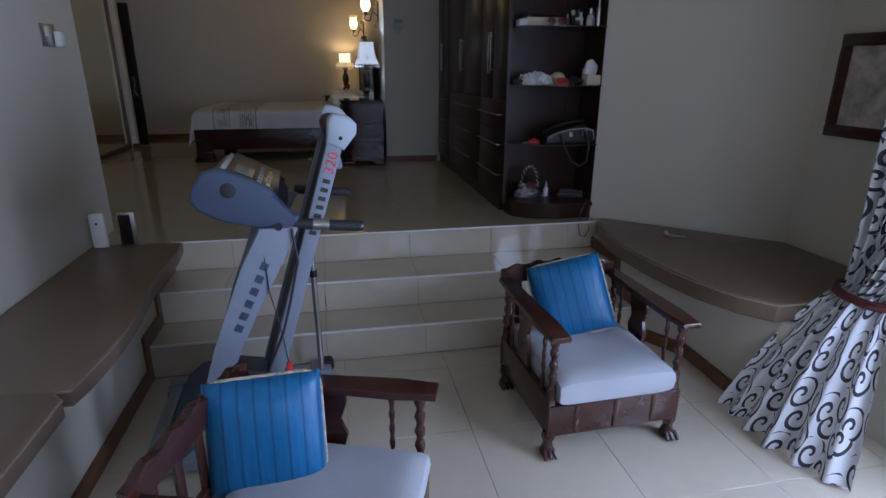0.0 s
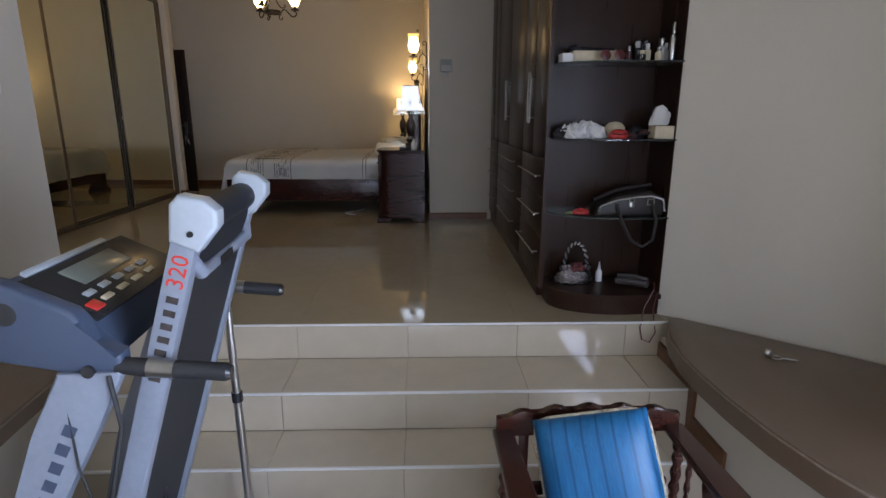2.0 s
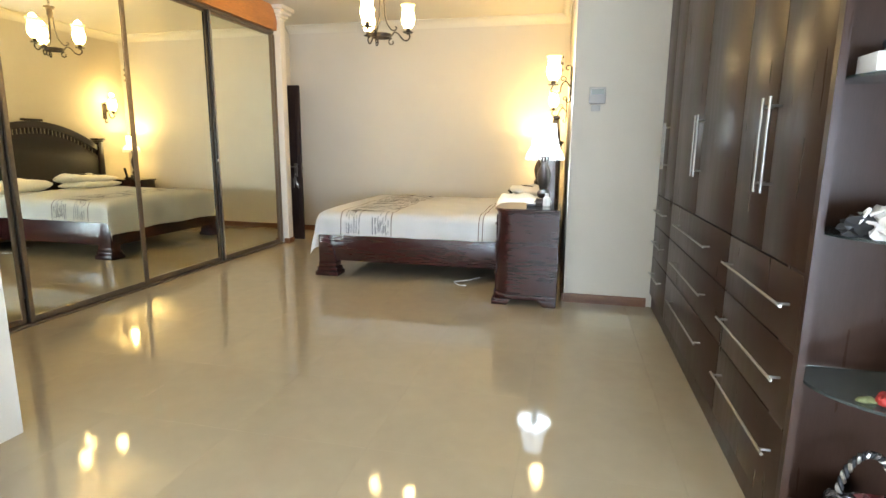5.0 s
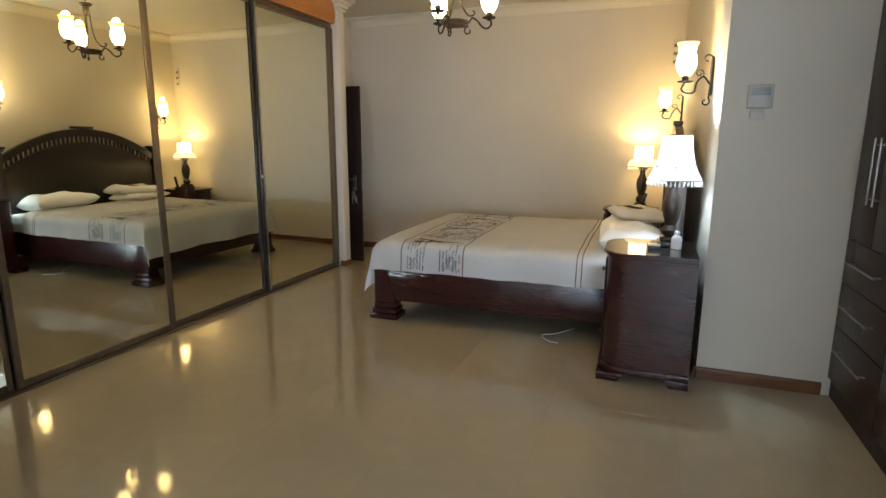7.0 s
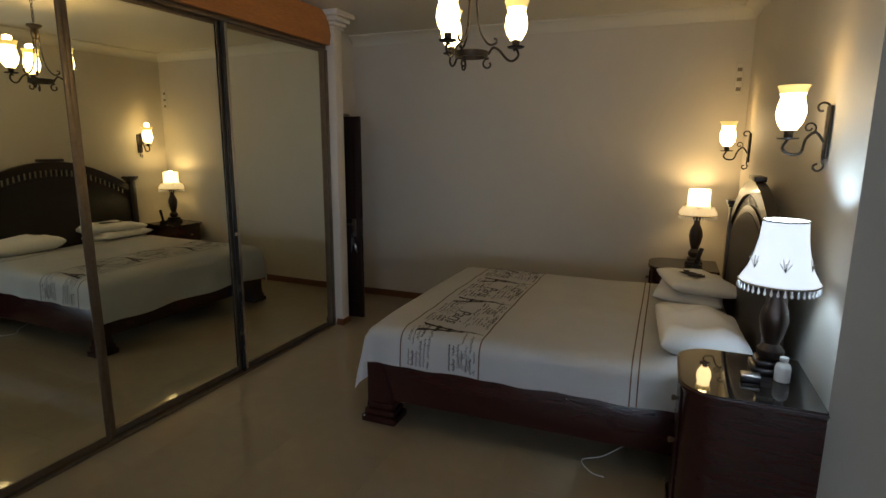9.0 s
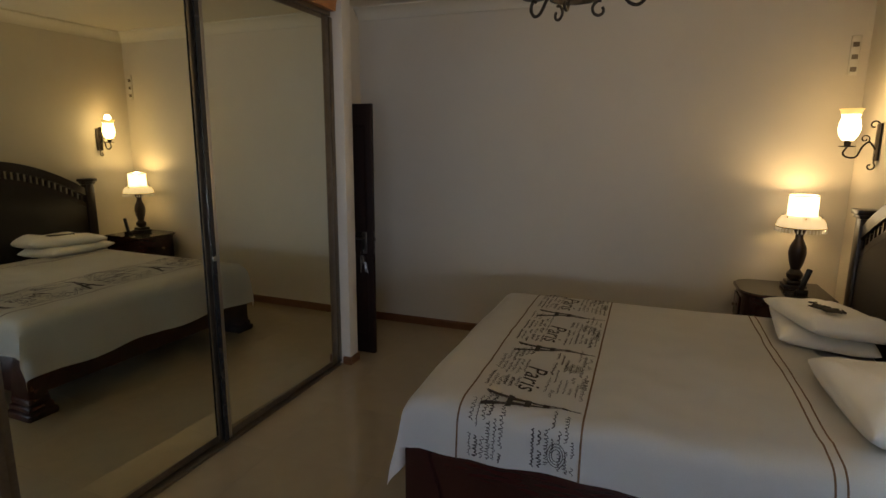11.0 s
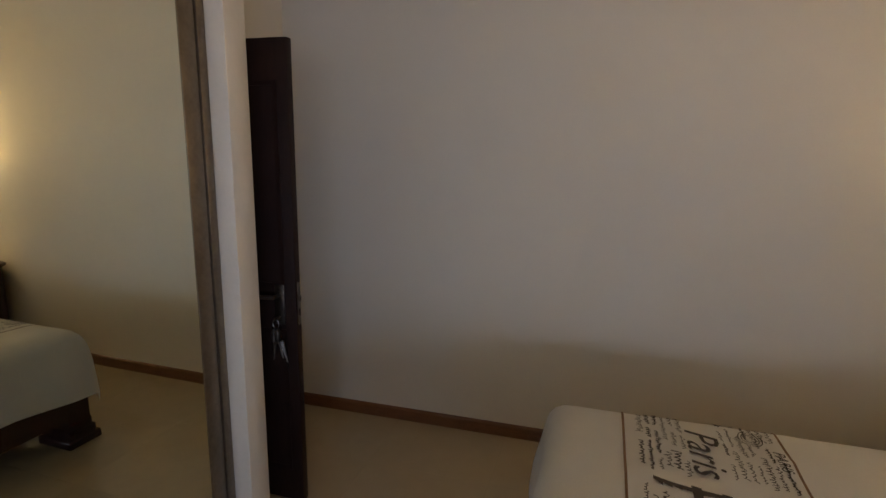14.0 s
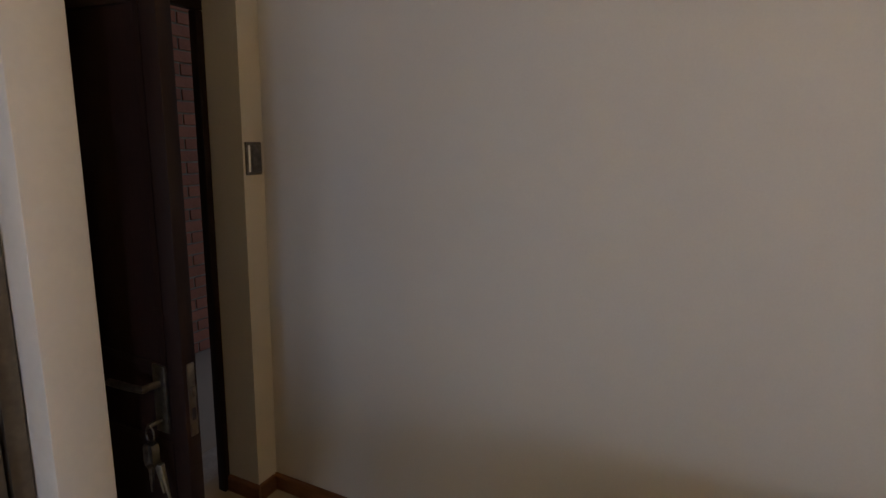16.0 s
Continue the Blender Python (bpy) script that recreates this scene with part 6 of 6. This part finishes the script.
for i in range(5):
    cx, cy, r = 2.0 + i * 0.022, 2.86 + 0.03 * (i % 3), 0.028 + 0.004 * (i % 2)
    part("bracelet", tube([(cx + r * math.cos(a), cy + r * math.sin(a), ZB + 0.009 + i * 0.007 + 0.006 * math.sin(a)) for a in [k * math.pi / 9 for k in range(18)]], 0.006, 6, closed=True), M["black"] if i % 2 else M["maroon"], dc)
part("bead_cluster", lump((2.06, 2.95, ZB + 0.001), (0.045, 0.035, 0.045), 2.0, 0.4, 8), M["black"], dc)
ts = thing("tissue_box", "beige tissue box with a large white tissue pulled up", "tissue box", (2.165, 2.85, ZB))
part("carton", box(2.11, 2.80, ZB + 0.001, 2.215, 2.90, ZB + 0.07, 0.003), M["straw"], ts)
bm = lump((2.15, 2.85, ZB + 0.072), (0.055, 0.028, 0.07), 6.0, 0.35, 3)
part("tissue", bm, M["paper"], ts)

# third glass shelf
fw = thing("flower_hair_clip", "red fabric flower hair clip on the glass shelf", "hair clip", (1.75, 2.87, ZC))
for i in range(9):
    a = i * 2 * math.pi / 9
    part("petal", lump((1.75 + 0.028 * math.cos(a), 2.87 + 0.024 * math.sin(a), ZC + 0.006), (0.019, 0.016, 0.018), i, 0.3), M["cherry"], fw)
part("centre", lump((1.75, 2.87, ZC + 0.018), (0.016, 0.016, 0.016), 2.0, 0.3), M["red"], fw)
part("leaf", lump((1.69, 2.885, ZC + 0.001), (0.026, 0.014, 0.010), 4.0, 0.3), M["outside"], fw)
hbag = thing("black_handbag", "black leather handbag with braided chain trim lying on the glass shelf", "handbag", (2.0, 2.88, ZC))
part("body", prism([(1.82, ZC + 0.001), (2.20, ZC + 0.001), (2.205, ZC + 0.10), (2.12, ZC + 0.15), (1.93, ZC + 0.115), (1.825, ZC + 0.055)], 2.80, 2.96, "y", bevel=0.022, seg=3), M["leather"], hbag)
ch_pts = [(1.83, 2.797, ZC + 0.03), (1.84, 2.793, ZC + 0.062), (1.93, 2.79, ZC + 0.095), (2.03, 2.788, ZC + 0.112), (2.12, 2.79, ZC + 0.118), (2.19, 2.793, ZC + 0.10), (2.205, 2.797, ZC + 0.03)]
bm = bmesh.new()
for a, b in zip(ch_pts, ch_pts[1:]):
    n = max(2, int((Vector(b) - Vector(a)).length / 0.012))
    for k in range(n):
        p = Vector(a).lerp(Vector(b), (k + 0.5) / n)
        bmesh.ops.create_icosphere(bm, subdivisions=1, radius=0.0068, matrix=Matrix.Translation(p))
part("chain_trim", bm, M["silver"], hbag, "silver braided chain trim")
part("flap_fold", tube([(1.83, 2.90, ZC + 0.085), (1.98, 2.93, ZC + 0.135), (2.17, 2.93, ZC + 0.165)], [0.012, 0.018, 0.012], 8), M["leather"], hbag)
part("lock", lump((2.01, 2.786, ZC + 0.058), (0.018, 0.01, 0.024), 1.0, 0.15), M["chrome"], hbag, "silver padlock charm")
part("lock_shackle", tube([(1.995, 2.785, ZC + 0.085), (2.0, 2.784, ZC + 0.107), (2.02, 2.784, ZC + 0.107), (2.025, 2.785, ZC + 0.085)], 0.004, 6), M["chrome"], hbag)
part("buckle", tube([(2.10, 2.786, ZC + 0.07), (2.10, 2.786, ZC + 0.102), (2.135, 2.786, ZC + 0.102), (2.135, 2.786, ZC + 0.07)], 0.005, 6, closed=True), M["chrome"], hbag)
part("strap", tube([(1.93, 2.79, ZC + 0.07), (1.95, 2.745, ZC - 0.02), (2.0, 2.725, ZC - 0.12), (2.065, 2.722, ZC - 0.155), (2.12, 2.725, ZC - 0.12), (2.14, 2.745, ZC - 0.01), (2.125, 2.785, ZC + 0.075)], 0.0095, 8), M["leather"], hbag)

# base shelf
bag = thing("silver_handbag", "small silver sequinned handbag with a rope handle and dark red lining", "handbag", (1.77, 2.98, Z0))
part("body", lump((1.77, 2.98, Z0 + 0.001), (0.105, 0.05, 0.085), 1.5, 0.22, 3, 4), M["sequin"], bag)
for s in (-1, 1):
    part("shoulder", lump((1.77 + s * 0.07, 2.98, Z0 + 0.09), (0.03, 0.028, 0.03), s + 4.0, 0.3), M["sequin"], bag)
part("lining", lump((1.775, 2.965, Z0 + 0.085), (0.045, 0.03, 0.035), 7.0, 0.5, 6), M["maroon"], bag, "dark red satin lining")
for k in range(2):
    pts = []
    for i in range(60):
        f = i / 59
        a = math.pi * (1 - f)
        tw = f * 60 + k * math.pi
        pts.append((1.772 + (0.068 + 0.006 * math.cos(tw)) * math.cos(a), 2.98 + 0.006 * math.sin(tw), Z0 + 0.12 + (0.135 + 0.006 * math.cos(tw)) * math.sin(a)))
    part("rope_strand", tube(pts, 0.006, 6), M["silver"] if k else M["black"], bag)
gl = thing("glue_bottle", "small clear plastic bottle with a pointed nozzle", "bottle", (1.935, 3.03, Z0))
part("bottle", lathe([(0.018, 0.001), (0.02, 0.005), (0.02, 0.062), (0.010, 0.075), (0.010, 0.08)], (1.935, 3.03, Z0), 14), M["china"], gl)
part("nozzle", lathe([(0.010, 0.0805), (0.008, 0.095), (0.003, 0.125)], (1.935, 3.03, Z0), 10), M["paper"], gl)
hs = thing("hair_straightener", "dark hair straightener lying with its red cable hanging over the edge", "hair straightener", (2.1, 2.92, Z0))
part("plate_arm", tube([(2.03, 2.98, Z0 + 0.022), (2.10, 2.92, Z0 + 0.030), (2.175, 2.855, Z0 + 0.032)], [0.02, 0.022, 0.024], 8), M["dark_plastic"], hs)
part("hinge_arm", tube([(2.04, 2.99, Z0 + 0.05), (2.11, 2.94, Z0 + 0.06), (2.18, 2.87, Z0 + 0.056)], [0.012, 0.014, 0.014], 8), M["dark_plastic"], hs)
part("cable", tube([(2.18, 2.85, Z0 + 0.05), (2.19, 2.80, Z0 + 0.06), (2.17, 2.752, Z0 + 0.03), (2.12, 2.735, Z0 - 0.06), (2.10, 2.715, Z0 - 0.12), (2.09, 2.675, F + 0.008), (2.07, 2.655, F - 0.03), (2.085, 2.652, F - 0.10), (2.13, 2.652, F - 0.12), (2.16, 2.655, F - 0.06), (2.155, 2.68, F + 0.008), (2.17, 2.735, F + 0.06), (2.195, 2.75, Z0 + 0.02)], 0.0035, 6), M["maroon"], hs, "thin red cable")
